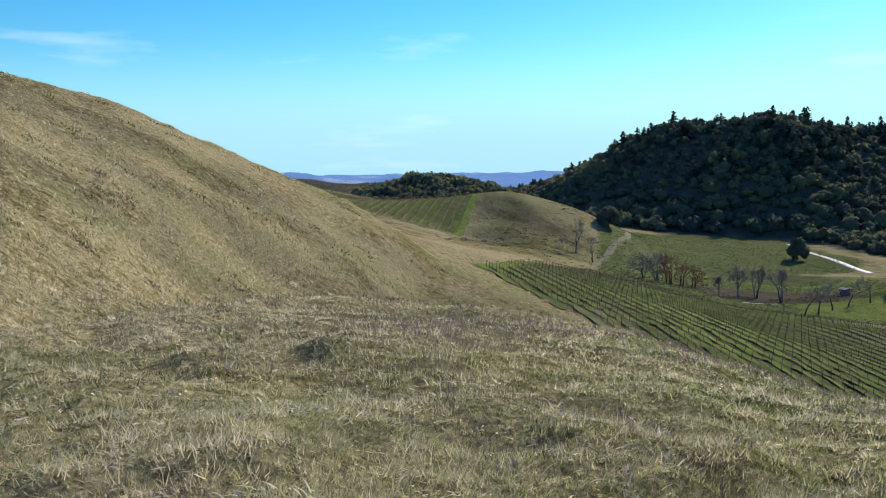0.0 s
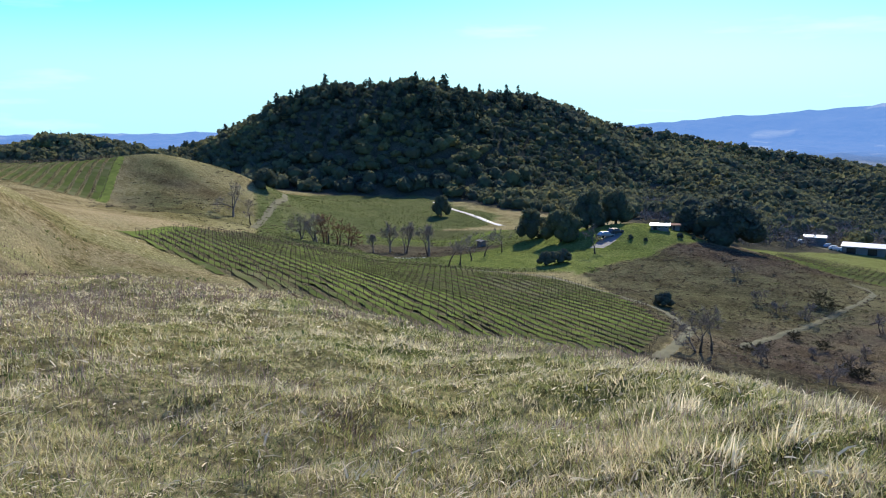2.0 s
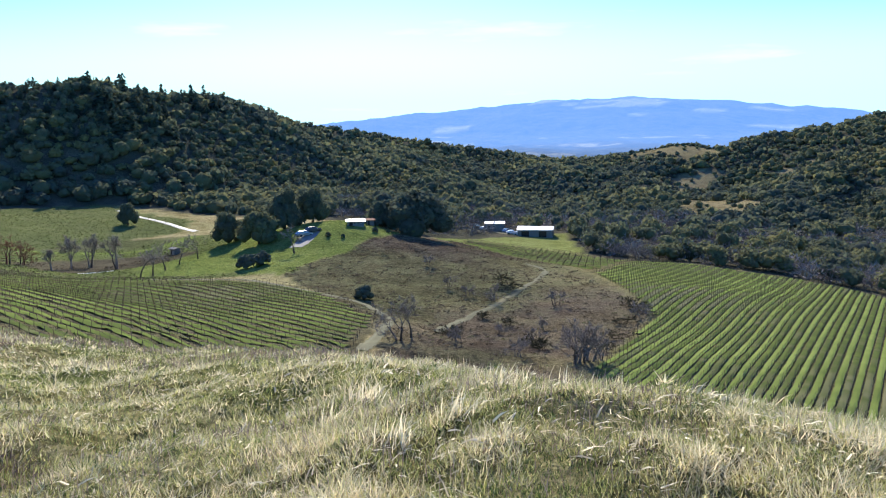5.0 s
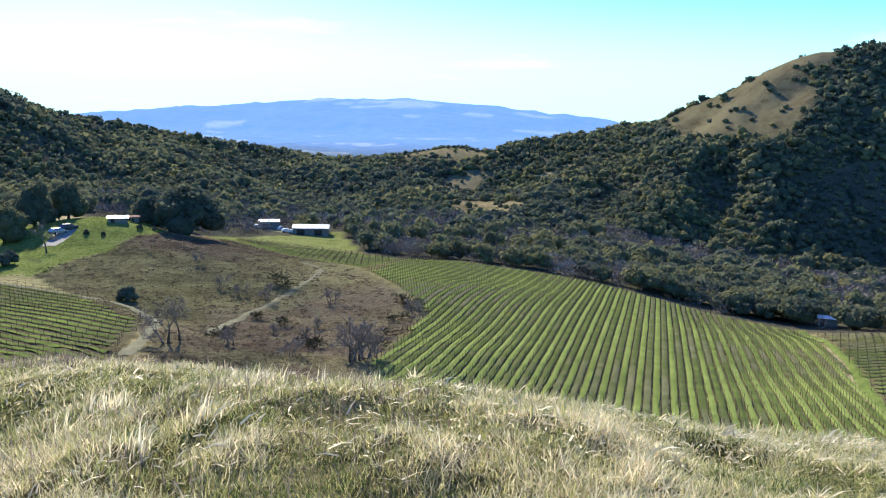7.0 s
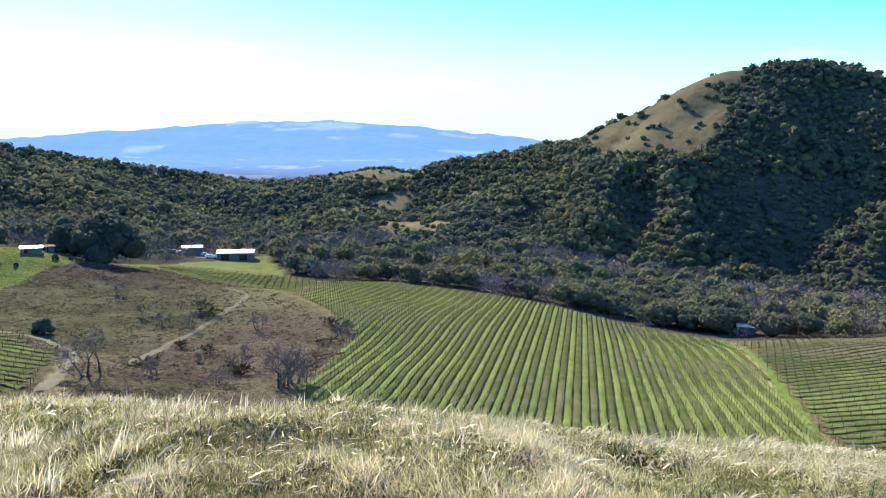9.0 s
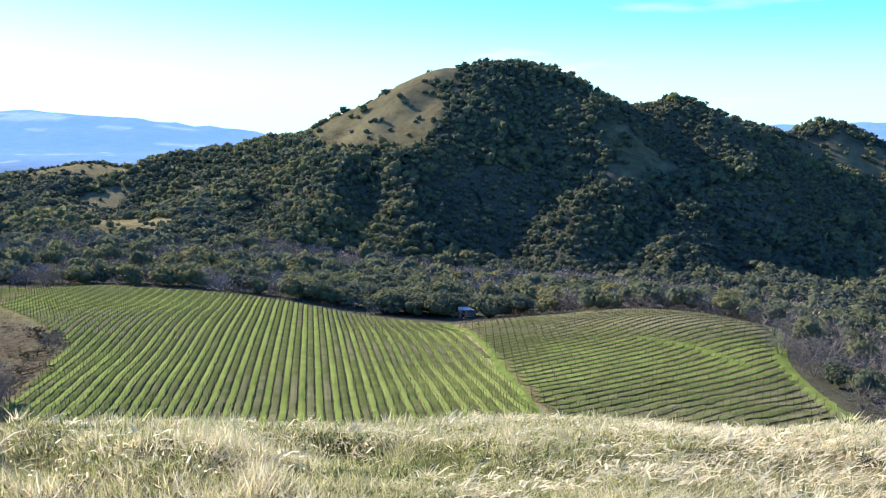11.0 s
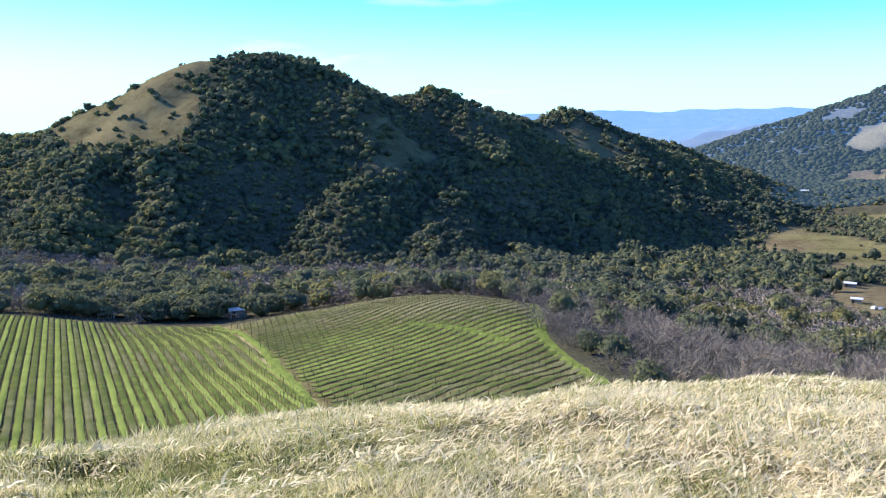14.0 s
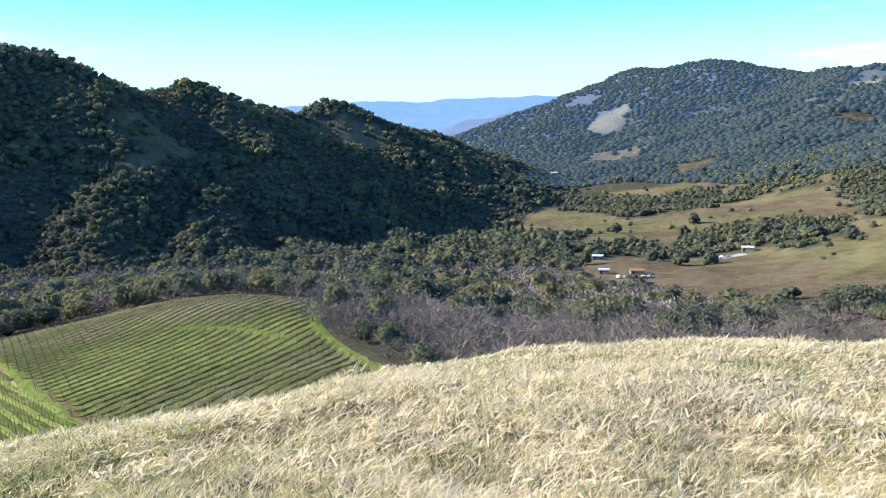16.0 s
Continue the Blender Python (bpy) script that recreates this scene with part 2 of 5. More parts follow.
# The valley: heading, metres, height
SPOTS = np.array([(-8, 112, -33), (-4.8, 145, -36), (8.8, 103, -36), (26.6, 103, -35), (14.2, 205, -45.3), (6.9, 215, -41.8), (-2.2, 228, -40.8), (-5, 236, -42.2), (1.1, 221, -41.8), (20.4, 195, -46), (-8.7, 250, -43), (-16.5, 275, -43), (-11.7, 205, -38)])
SPOTS_FIELD = np.array([(46.8, 110, -34.2), (42.4, 140, -36.2), (41.9, 170, -37), (35.4, 190, -38.4), (29.6, 200, -42.5), (33.4, 155, -37.5),
                        (-56.6, 150, -19), (-45.7, 165, -28.7), (-33.6, 165, -31.5), (-28.3, 150, -31.3), (-23.2, 130, -31.3), (-24.5, 106, -30.5), (-37.3, 113, -27), (-47.2, 108, -21.6)])
SPOTS_KNOLL = np.array([(-25.9, 215, -28.3), (-24.3, 225, -27.5), (-22.4, 206, -30.4), (-18.4, 206, -32.0), (-20.4, 226, -34.9), (-16.8, 232, -37.6), (-14.3, 204, -36.0), (-8.1, 165, -34.2), (-10.4, 110, -34.5), (-28.2, 195, -31.3), (-19.4, 128, -34.3), (-16.2, 155, -36.6), (-31.6, 190, -33),
                        (-49.5, 360, -33.8), (-46, 270, -35.8), (-39.8, 380, -39), (-36.4, 310, -39.3), (-42, 215, -36), (-40, 240, -38.8), (-22, 300, -40), (-28, 290, -38)])
SPOTS_LEFT = np.array([(-58.2, 260, -10.6), (-54.1, 265, -15.4), (-51.2, 275, -22), (-56.3, 205, -23.3), (-59.8, 200, -20.6), (-52, 225, -27.9), (-71.4, 310, -10.4), (-65.6, 290, -16.2), (-61, 285, -16.2),
                       (-61.2, 215, -21.4), (-64.8, 215, -17.5), (-68.6, 240, -13.6), (-58, 340, -24), (-90, 300, 5), (-80, 450, -20), (-62, 450, -30)])
SPOTS_RIGHT = np.array([(0, 310, -48), (10, 300, -55), (25, 300, -60), (40, 270, -56), (50, 180, -45), (60, 250, -60), (62.4, 430, -82), (71.5, 480, -80), (74.3, 330, -70.5), (79.8, 250, -57),
                        (79.6, 450, -71), (59.8, 600, -88), (54, 620, -90), (69, 800, -86), (68.6, 1000, -85), (74, 950, -69), (59.8, 950, -95), (79.3, 900, -66), (57.5, 1050, -93), (92, 500, -45), (100, 200, -25),
                        (20, 420, -70), (35, 420, -75), (0, 450, -58), (-15, 430, -52), (-30, 420, -42), (45, 480, -80), (30, 1300, -80), (0, 1300, -80), (-40, 1300, -60), (75, 1500, -70)])
SPOT = np.vstack([SPOTS, SPOTS_FIELD, SPOTS_KNOLL, SPOTS_LEFT, SPOTS_RIGHT])
SX, SY = polar(SPOT[:, 0], SPOT[:, 1])


def bend(d2):
    return 0.5 * d2 * np.log(d2 + 1e-9)


n_spot = len(SPOT)
K = np.zeros((n_spot + 3, n_spot + 3))
K[:n_spot, :n_spot] = bend(((SX[:, None] - SX) ** 2 + (SY[:, None] - SY) ** 2) / 1e4) + np.eye(n_spot) * 0.02
K[:n_spot, n_spot:] = np.stack([np.ones(n_spot), SX / 100, SY / 100], 1)
K[n_spot:, :n_spot] = K[:n_spot, n_spot:].T
SHEET = np.linalg.solve(K, np.concatenate([SPOT[:, 2], np.zeros(3)]))


def valley(x, y):
    h = SHEET[n_spot] + SHEET[n_spot + 1] * x / 100 + SHEET[n_spot + 2] * y / 100
    for w, sx, sy in zip(SHEET, SX, SY):
        h = h + w * bend(((x - sx) ** 2 + (y - sy) ** 2) / 1e4)
    r = np.hypot(x, y)
    h = np.clip(h, -105, 12)
    return h + (-95 - h) * smooth(r, 1100, 1700)


def ridge(points, fall, round_off, by_angle=True):
    """A crest through (heading, metres, rise in degrees); its flanks fall away on both sides."""
    p = np.array(points, float)
    px, py = polar(p[:, 0], p[:, 1])
    pz = p[:, 1] * np.tan(np.radians(p[:, 2])) if by_angle else p[:, 2]

    def height(x, y):
        best = np.full(np.shape(x), -1e4)
        for i in range(len(p) - 1):
            ex, ey = px[i + 1] - px[i], py[i + 1] - py[i]
            s = np.clip(((x - px[i]) * ex + (y - py[i]) * ey) / (ex * ex + ey * ey), 0, 1)
            d2 = (x - px[i] - s * ex) ** 2 + (y - py[i] - s * ey) ** 2
            best = np.maximum(best, pz[i] + s * (pz[i + 1] - pz[i]) - fall * (np.sqrt(d2 + round_off ** 2) - round_off))
        return best
    return height


HOME_CREST = np.array([(-180, 0), (-130, 6), (-105, 10), (-89.6, 8.6), (-83.4, 5.8), (-80, 3.4), (-76.7, 0.8), (-73.5, -1.8), (-71.2, -3.9), (-68.6, -6.0), (-65.6, -9.6), (-62, -14.6), (-58, -19.0), (-50, -30), (-40, -45), (180, -45)])


def HOME_HILL(x, y):
    """The grassy hill on the left of the shoulder: its crest stands about a hundred metres off and falls away to the valley."""
    r, az = np.hypot(x, y), np.degrees(np.arctan2(x, y))
    d = r - 100
    fall = np.where(d < 0, 0.2, 0.4)
    return np.interp(az, HOME_CREST[:, 0], HOME_CREST[:, 1]) - fall * (np.sqrt(d * d + 22 ** 2) - 22)


WOOD_HILL = ridge([(-66, 680, -4.4), (-59, 600, -3.2), (-55, 540, -2.4), (-52.5, 520, -1.5), (-50.3, 505, -1.0), (-48.7, 500, 0.3), (-46.8, 495, 1.5), (-44, 495, 1.7), (-41.6, 500, 2.1), (-37.4, 530, 1.2), (-33.6, 570, 1.0),
                   (-30.5, 640, 0.0), (-25, 680, -1.1), (-20, 720, -1.9), (-15, 760, -3.1), (-10, 800, -3.5)], 0.62, 14)
WOOD_SPURS = [ridge([(-37, 605, 1.0), (-35, 520, -2.2), (-32, 450, -5.0)], 0.42, 20), ridge([(-25, 680, -1.3), (-22, 560, -3.5), (-18, 460, -6.0)], 0.35, 25), ridge([(-15, 760, -3.1), (-9, 600, -4.6), (-4, 480, -6.8)], 0.3, 25)]
DARK_HILL = ridge([(-72, 560, -3.3), (-67.5, 520, -3.0), (-65.5, 500, -2.1), (-63.4, 500, -1.75), (-61.9, 500, -2.1), (-60.6, 510, -2.7), (-58.5, 520, -2.8)], 0.35, 15)
OAK_HILL = ridge([(-10, 800, -3.5), (-5.6, 770, -2.9), (-3, 760, -2.4), (0, 760, -2.9), (3, 740, -2.2), (8, 720, -1.7)], 0.3, 25)
MOUNTAIN = ridge([(8, 720, -1.7), (9.5, 710, -1.2), (11.3, 700, -0.7), (15, 700, 1.1), (18.5, 700, 2.8), (20.5, 700, 4.0), (23.5, 700, 4.65), (26, 705, 4.55), (28.8, 710, 3.1), (31.4, 720, 1.9), (33.3, 730, 1.8), (34.8, 735, 2.15),
                  (37, 760, 1.4), (39.9, 800, 0.5), (42, 850, 0.0)], 0.66, 22)
TAIL = ridge([(42, 850, 0.0), (43.9, 900, 0.45), (46.7, 960, -0.5), (50.4, 1050, -1.5), (54, 1100, -2.8), (57.3, 1150, -4.8)], 0.45, 18)
MOUNTAIN_SPURS = [ridge([(9.5, 710, -1.2), (7, 600, -3.6), (4, 500, -5.8), (1, 430, -7.6)], 0.42, 20), ridge([(15, 700, 1.1), (14.2, 600, -0.9), (12, 510, -4.4), (9, 430, -8.2)], 0.55, 14),
                  ridge([(22.5, 700, 4.5), (20.5, 630, 1.9), (18.5, 560, -1.4), (16.8, 490, -5.4), (15.5, 430, -9.0)], 0.62, 10), ridge([(26.5, 705, 4.3), (25.2, 640, 1.6), (24.2, 590, -1.2), (23.6, 540, -4.2)], 0.75, 8),
                  ridge([(34.8, 735, 2.15), (32.4, 640, -0.9), (30.2, 560, -3.4), (28.6, 500, -5.8), (28.4, 440, -9.0)], 0.6, 10), ridge([(38, 770, 1.2), (37.4, 650, -1.7), (35.8, 560, -4.6), (35, 470, -8.6)], 0.58, 10),
                  ridge([(41, 825, 0.2), (40.6, 700, -2.4), (39.6, 600, -5.2), (39, 520, -8.2)], 0.55, 10), ridge([(43.9, 900, 0.5), (43.8, 780, -1.6), (43, 660, -4.4), (42, 570, -7.6)], 0.55, 12),
                  ridge([(46.2, 950, -0.4), (45.2, 810, -2.7), (44.4, 700, -5.8)], 0.62, 8), ridge([(49, 1010, -1.1), (47.8, 860, -3.4), (46.8, 730, -6.4)], 0.62, 8), ridge([(52, 1070, -2.0), (50.4, 920, -4.1), (49.2, 790, -6.4)], 0.6, 8),
                  ridge([(54.5, 1110, -3.1), (52.8, 960, -5.0), (51.6, 820, -7.0)], 0.58, 8), ridge([(56.4, 1140, -4.2), (54.8, 980, -6.0)], 0.5, 8)]
EAST_RANGE = ridge([(50, 2700, -1.7), (54.2, 2500, -0.6), (58, 2400, 0.15), (61, 2300, 0.65), (62.8, 2250, 1.5), (65.3, 2200, 2.35), (69.5, 2150, 2.72), (71.9, 2100, 2.05), (74.8, 2000, 1.5), (76.7, 1900, 1.75), (80, 1800, 1.8), (95, 1700, 2)], 0.36, 40)
EAST_SPURS = [ridge([(65.3, 2200, 2.35), (62, 1900, -0.6), (60, 1600, -3)], 0.34, 40), ridge([(72, 2100, 2.05), (69, 1700, -1.0), (66, 1350, -3.6)], 0.3, 40), ridge([(79, 1800, 1.8), (76, 1350, -1.4), (72, 1100, -3.8)], 0.24, 50),
              ridge([(90, 1700, 1.9), (83, 1100, -2.2), (79.5, 850, -4.4)], 0.2, 50)]
FAR_RANGE = ridge([(-34, 4300, -1.5), (-24.8, 4250, -0.5), (-20.3, 4200, -0.1), (-15, 4200, 0.3), (-10.5, 4200, 0.65), (-6.4, 4200, 0.78), (-1.5, 4200, 0.46), (3.6, 4250, 0.05), (9, 4300, -0.5), (16, 4400, -1.2)], 0.16, 120)
FAR_EAST = ridge([(20, 4700, 0.0), (36, 4700, 0.1), (41.8, 4700, 0.62), (45.2, 4700, 0.78), (50.4, 4700, 0.74), (54, 4700, 0.86), (61, 4700, 0.84), (75, 4700, 0.5)], 0.25, 120)
NEAR_EAST = ridge([(44, 3600, -0.6), (50, 3500, -0.4), (54, 3300, -0.3), (58, 3100, 0.0)], 0.2, 80)
FAR_WEST = ridge([(-100, 2600, 1), (-76, 2500, -0.8), (-73.5, 2500, -0.92), (-69.3, 2450, -1.45), (-67.4, 2400, -1.6), (-64, 2400, -1.3), (-58, 2500, -2)], 0.2, 80)


def in_brush(x, y):
    """The rough ground of the scrubby knoll."""
    r, az = np.hypot(x, y), az_of(x, y)
    return smooth(az, -27, -22) * (1 - smooth(az, -10, -6)) * smooth(r, 92, 104) * (1 - smooth(r, 195, 215))


def land(x, y):
    x, y = np.asarray(x, float), np.asarray(y, float)
    r = np.hypot(x, y)
    h = smax(valley(x, y), ridge_max(x, y), 6.0)
    rough = smooth(r, 330, 480)
    h = h + rough * (vnoise(x, y, 90, 4, 3) - 0.5) * np.minimum(0.022 * r, 30)
    h = h + smooth(r, 85, 105) * (1 - rough) * ((vnoise(x, y, 17, 1, 11) - 0.5) * 1.1 + in_brush(x, y) * ((vnoise(x + 0.5 * y, y, 6, 2, 12) - 0.5) * 1.0))
    # gullies down the mountain's flank
    az = az_of(x, y)
    crest = np.interp(az, [8, 11, 26, 35, 40, 44, 50, 57], [715, 700, 700, 735, 800, 900, 1040, 1150])
    down = smooth(az, 9, 12) * (1 - smooth(az, 54, 57)) * smooth(r, 440, 500) * (1 - smooth(crest - r, 70, 20))
    fold = vnoise((az + 0.011 * (r - 600)) * 10.0, r * 0.12, 38, 2, 15)
    h = h + down * (11.0 * (np.abs(2 * fold - 1) - 0.3) + 6.0 * (vnoise(x, y, 45, 2, 16) - 0.5))
    home = smax(shoulder(x, y), HOME_HILL(x, y), 1.2)
    h = smax(home, h, 1.0 + 3.0 * smooth(r, 60, 100))
    return h + (1 - smooth(r, 100, 130)) * ((vnoise(x, y, 1.1, 3, 5) - 0.5) * (0.52 - 0.26 * smooth(az_of(x, y), 5, 25)) + (vnoise(x, y, 4.5, 2, 8) - 0.5) * 0.35 + smooth(r, 18, 35) * (vnoise(x + 0.6 * y, y, 5, 3, 9) - 0.5) * 0.9) * smooth(r, 1.0, 3.0)


def ridge_max(x, y):
    h = WOOD_HILL(x, y)
    for f in (DARK_HILL, OAK_HILL, *WOOD_SPURS, *MOUNTAIN_SPURS):
        h = smax(h, f(x, y), 3.0)
    h = smax(smax(h, MOUNTAIN(x, y), 3.0), TAIL(x, y), 2.0)
    for f in (EAST_RANGE, *EAST_SPURS, FAR_RANGE, FAR_EAST, NEAR_EAST, FAR_WEST):
        h = smax(h, f(x, y), 4.0)
    return h


def in_shape(x, y, corners, ragged=0.0):
    """Which points lie inside a plan outline of (heading, metres)."""
    cx, cy = polar(np.array([c[0] for c in corners], float), np.array([c[1] for c in corners], float))
    inside = np.zeros(np.shape(x), bool)
    if ragged:
        x, y = x + ragged * (vnoise(x, y, 14, 3, 141) - 0.5), y + ragged * (vnoise(x, y, 14, 3, 151) - 0.5)
    for i in range(len(cx)):
        x0, y0, x1, y1 = cx[i - 1], cy[i - 1], cx[i], cy[i]
        cross = ((y0 > y) != (y1 > y)) & (x < (x1 - x0) * (y - y0) / (y1 - y0 + 1e-12) + x0)
        inside ^= cross
    return inside


# Plan outlines of the fields and meadows: heading, metres
FIELD_YARD = [(-11.4, 206), (-17.2, 242), (-17.4, 276), (-13.2, 264), (-8.7, 252), (-6.2, 238), (-8.9, 190)]
FIELD_MAIN = [(-8.5, 108), (-4.6, 147), (-8.6, 188), (-6.0, 238), (-1.7, 228), (6.9, 216), (14.2, 204), (20.2, 196), (26.4, 104), (27.5, 80), (8, 78), (-9, 90)]
FIELD_EAST = [(20.9, 193), (29.6, 203), (35.4, 192), (41.9, 172), (42.3, 140), (46.8, 109), (48, 84), (28, 80), (27.0, 104)]
FIELD_LOWER = [(-60.2, 119), (-58.4, 127), (-56.5, 151), (-54.2, 184), (-52.4, 198), (-50.6, 204), (-48.7, 202), (-46.5, 197), (-45, 187), (-43.4, 171), (-39.8, 174), (-33.6, 168), (-30.2, 161), (-27.1, 153), (-23.4, 131), (-24.6, 104), (-27, 85), (-38, 72), (-45, 74), (-52, 90), (-57, 104), (-60, 112)]
FIELD_UPPER = [(-72.5, 312), (-65.6, 292), (-60.8, 288), (-60.1, 258), (-61.2, 217), (-64.8, 217), (-68.4, 236), (-73, 270)]
MEADOW_FAR = [(-50, 365), (-51, 300), (-50.5, 262), (-46, 262), (-40, 285), (-36, 300), (-35.5, 330), (-39.5, 385), (-44, 385)]
GREEN_KNOLL = [(-39, 182), (-33, 176), (-29.6, 171), (-27.3, 184), (-24, 198), (-21.8, 209), (-22.8, 232), (-27, 240), (-33, 226), (-39, 208)]
MARSH = [(-46.6, 226), (-43, 246), (-38, 248), (-35, 226), (-38, 207), (-43.5, 205)]
SCRUB_KNOLL = [(-29.5, 174), (-27.2, 185), (-24, 199), (-21.8, 210), (-17.6, 242), (-11.5, 206), (-4.8, 147), (-8.8, 106), (-12, 90), (-22, 95), (-23.2, 130), (-28, 153)]


# Groves of the east valley
GROVES = [[(57.0, 937), (59.8, 985), (63.6, 928), (66.1, 883), (68.6, 931), (70.4, 864), (70.4, 800), (67.2, 695), (62.8, 708), (59.8, 770), (57.1, 825)],
          [(54.5, 586), (58.3, 672), (61.7, 560), (66.0, 540), (65.8, 500), (62.1, 480), (59.4, 490), (55.9, 510)],
          [(66.9, 544), (70.4, 638), (73.8, 636), (77.4, 566), (77.1, 518), (74.9, 484), (72.5, 521), (70.1, 488), (68.0, 498)],
          [(66.5, 722), (68.6, 838), (72.1, 895), (75.7, 880), (75.5, 805), (72.1, 815), (69.3, 775), (66.9, 676)],
          [(76.4, 788), (77.0, 1040), (82, 1060), (82, 538), (78.3, 580), (77.0, 720)],
          [(64.0, 445), (67.3, 521), (68.4, 489), (66.9, 408)]]
SLIP = [(60.9, 1780), (61.9, 1886), (63.0, 1912), (64.0, 1885), (63.8, 1805), (63.4, 1737), (62.1, 1739)]
GAP_GLADES = [[(-3.9, 672), (-1.0, 676), (0.3, 658), (-1.0, 640), (-3.5, 627)], [(-3.9, 464), (-1.8, 606), (0.6, 520), (1.9, 440), (-1.0, 420)], [(-6.6, 752), (-5.6, 775), (-3, 765), (0, 765), (0, 704), (-3.3, 708)],
              [(-7, 560), (-5, 600), (-3, 600), (-4, 570)], [(3.5, 640), (5.5, 650), (6, 625), (4, 615)]]
# ---- the ground sheet ----
def sheet(name, az, rad, mat):
    a, r = np.meshgrid(np.radians(az), rad)
    x, y = r * np.sin(a), r * np.cos(a)
    h = land(x.ravel(), y.ravel()).reshape(x.shape)
    nr, na = x.shape
    co = np.stack([x, y, h], -1).reshape(-1, 3)
    i = np.arange(nr - 1)[:, None] * na + np.arange(na)[None, :]
    j = np.arange(nr - 1)[:, None] * na + (np.arange(na)[None, :] + 1) % na
    quads = np.stack([i, i + na, j + na, j], -1).reshape(-1, 4)
    me = bpy.data.meshes.new(name)
    mesh_fill(me, co, quads)
    me.materials.append(mat)
    ob = new(name, me)
    return ob, co


def mesh_fill(me, co, faces):
    """Fill a mesh from arrays: faces of one corner count."""
    k = faces.shape[1]
    me.vertices.add(len(co))
    me.vertices.foreach_set("co", np.ascontiguousarray(co, np.float32).ravel())
    me.loops.add(faces.size)
    me.loops.foreach_set("vertex_index", np.ascontiguousarray(faces, np.int32).ravel())
    me.polygons.add(len(faces))
    me.polygons.foreach_set("loop_start", np.arange(0, faces.size, k, dtype=np.int32))
    me.polygons.foreach_set("loop_total", np.full(len(faces), k, np.int32))
    me.update(calc_edges=True)


def float_attribute(me, name, values):
    at = me.attributes.new(name, "FLOAT", "POINT")
    at.data.foreach_set("value", np.ascontiguousarray(values, np.float32))


def woods(x, y):
    """How thickly trees stand, 0 to 1."""
    r, az = np.hypot(x, y), np.degrees(np.arctan2(x, y))
    n1, n2 = vnoise(x, y, 70, 3, 21), vnoise(x, y, 25, 3, 31)
    # creek belt behind the fields
    rim = np.interp(az, [-24, -19.2, -10.5, -8.8, -6, 0, 8, 15, 21, 28, 35, 41, 42.5, 44, 47.3, 50, 60, 80], [262, 280, 322, 258, 246, 227, 218, 207, 200, 205, 196, 177, 145, 130, 112, 96, 90, 110])
    belt = (az > -24) & (az < 80) & (r > rim)
    d = np.where(belt, 1.0, 0.0)
    # the west hills
    foot = np.interp(az, [-80, -68, -60, -51, -47, -40, -36, -30, -24], [500, 440, 420, 395, 385, 395, 372, 330, 330])
    d = np.where((az <= -24) & (az > -80) & (r > foot), 1.0, d)
    # openings: bald flank and glades of the mountain, scrubby hill in the gap
    bald = in_shape(x, y, [(11.0, 640), (11.0, 695), (15, 712), (19.4, 718), (20.9, 708), (20.2, 640), (19.8, 590), (18.6, 562), (15.5, 585), (13, 600)], 30)
    d = np.where(bald, 0.04, d)
    glade = (az > 22) & (az < 48) & (r > 470) & (n1 > 0.6)
    d = np.where(glade, 0.2, d)
    for gap in GAP_GLADES:
        d = np.where(in_shape(x, y, gap, 40), 0.12, d)
    # the open valley to the east: meadows with strips and groves of oak
    rim2 = np.interp(az, [50, 53.6, 54.8, 57, 58.6, 60, 61.5, 64.7, 68.4, 70.6, 72, 80], [720, 640, 700, 620, 590, 500, 380, 366, 318, 275, 225, 205])
    east = (az > np.interp(r, [560, 650, 720, 900], [53.6, 54.6, 57.0, 59.0])) & (r > rim2) & (r < np.interp(az, [54, 57.2, 61.3, 64.3, 68.2, 70.7, 74, 80], [700, 900, 1000, 1000, 960, 900, 880, 860]))
    d = np.where(east, 0.015, d)
    for grove in GROVES:
        d = np.where(east & in_shape(x, y, grove, 30), 1.0 * smooth(n2, 0.3, 0.42), d)
    glade2 = (az > 56) & (r > 1000) & (vnoise(x, y, 150, 3, 45) > 0.71)
    d = np.where(glade2, 0.05, d)
    houses = in_shape(x, y, [(61, 405), (61, 465), (66.5, 480), (73, 520), (73.5, 440), (66.5, 395)])
    d = np.where(houses, 0.0, d)
    return d * (0.75 + 0.5 * n2)


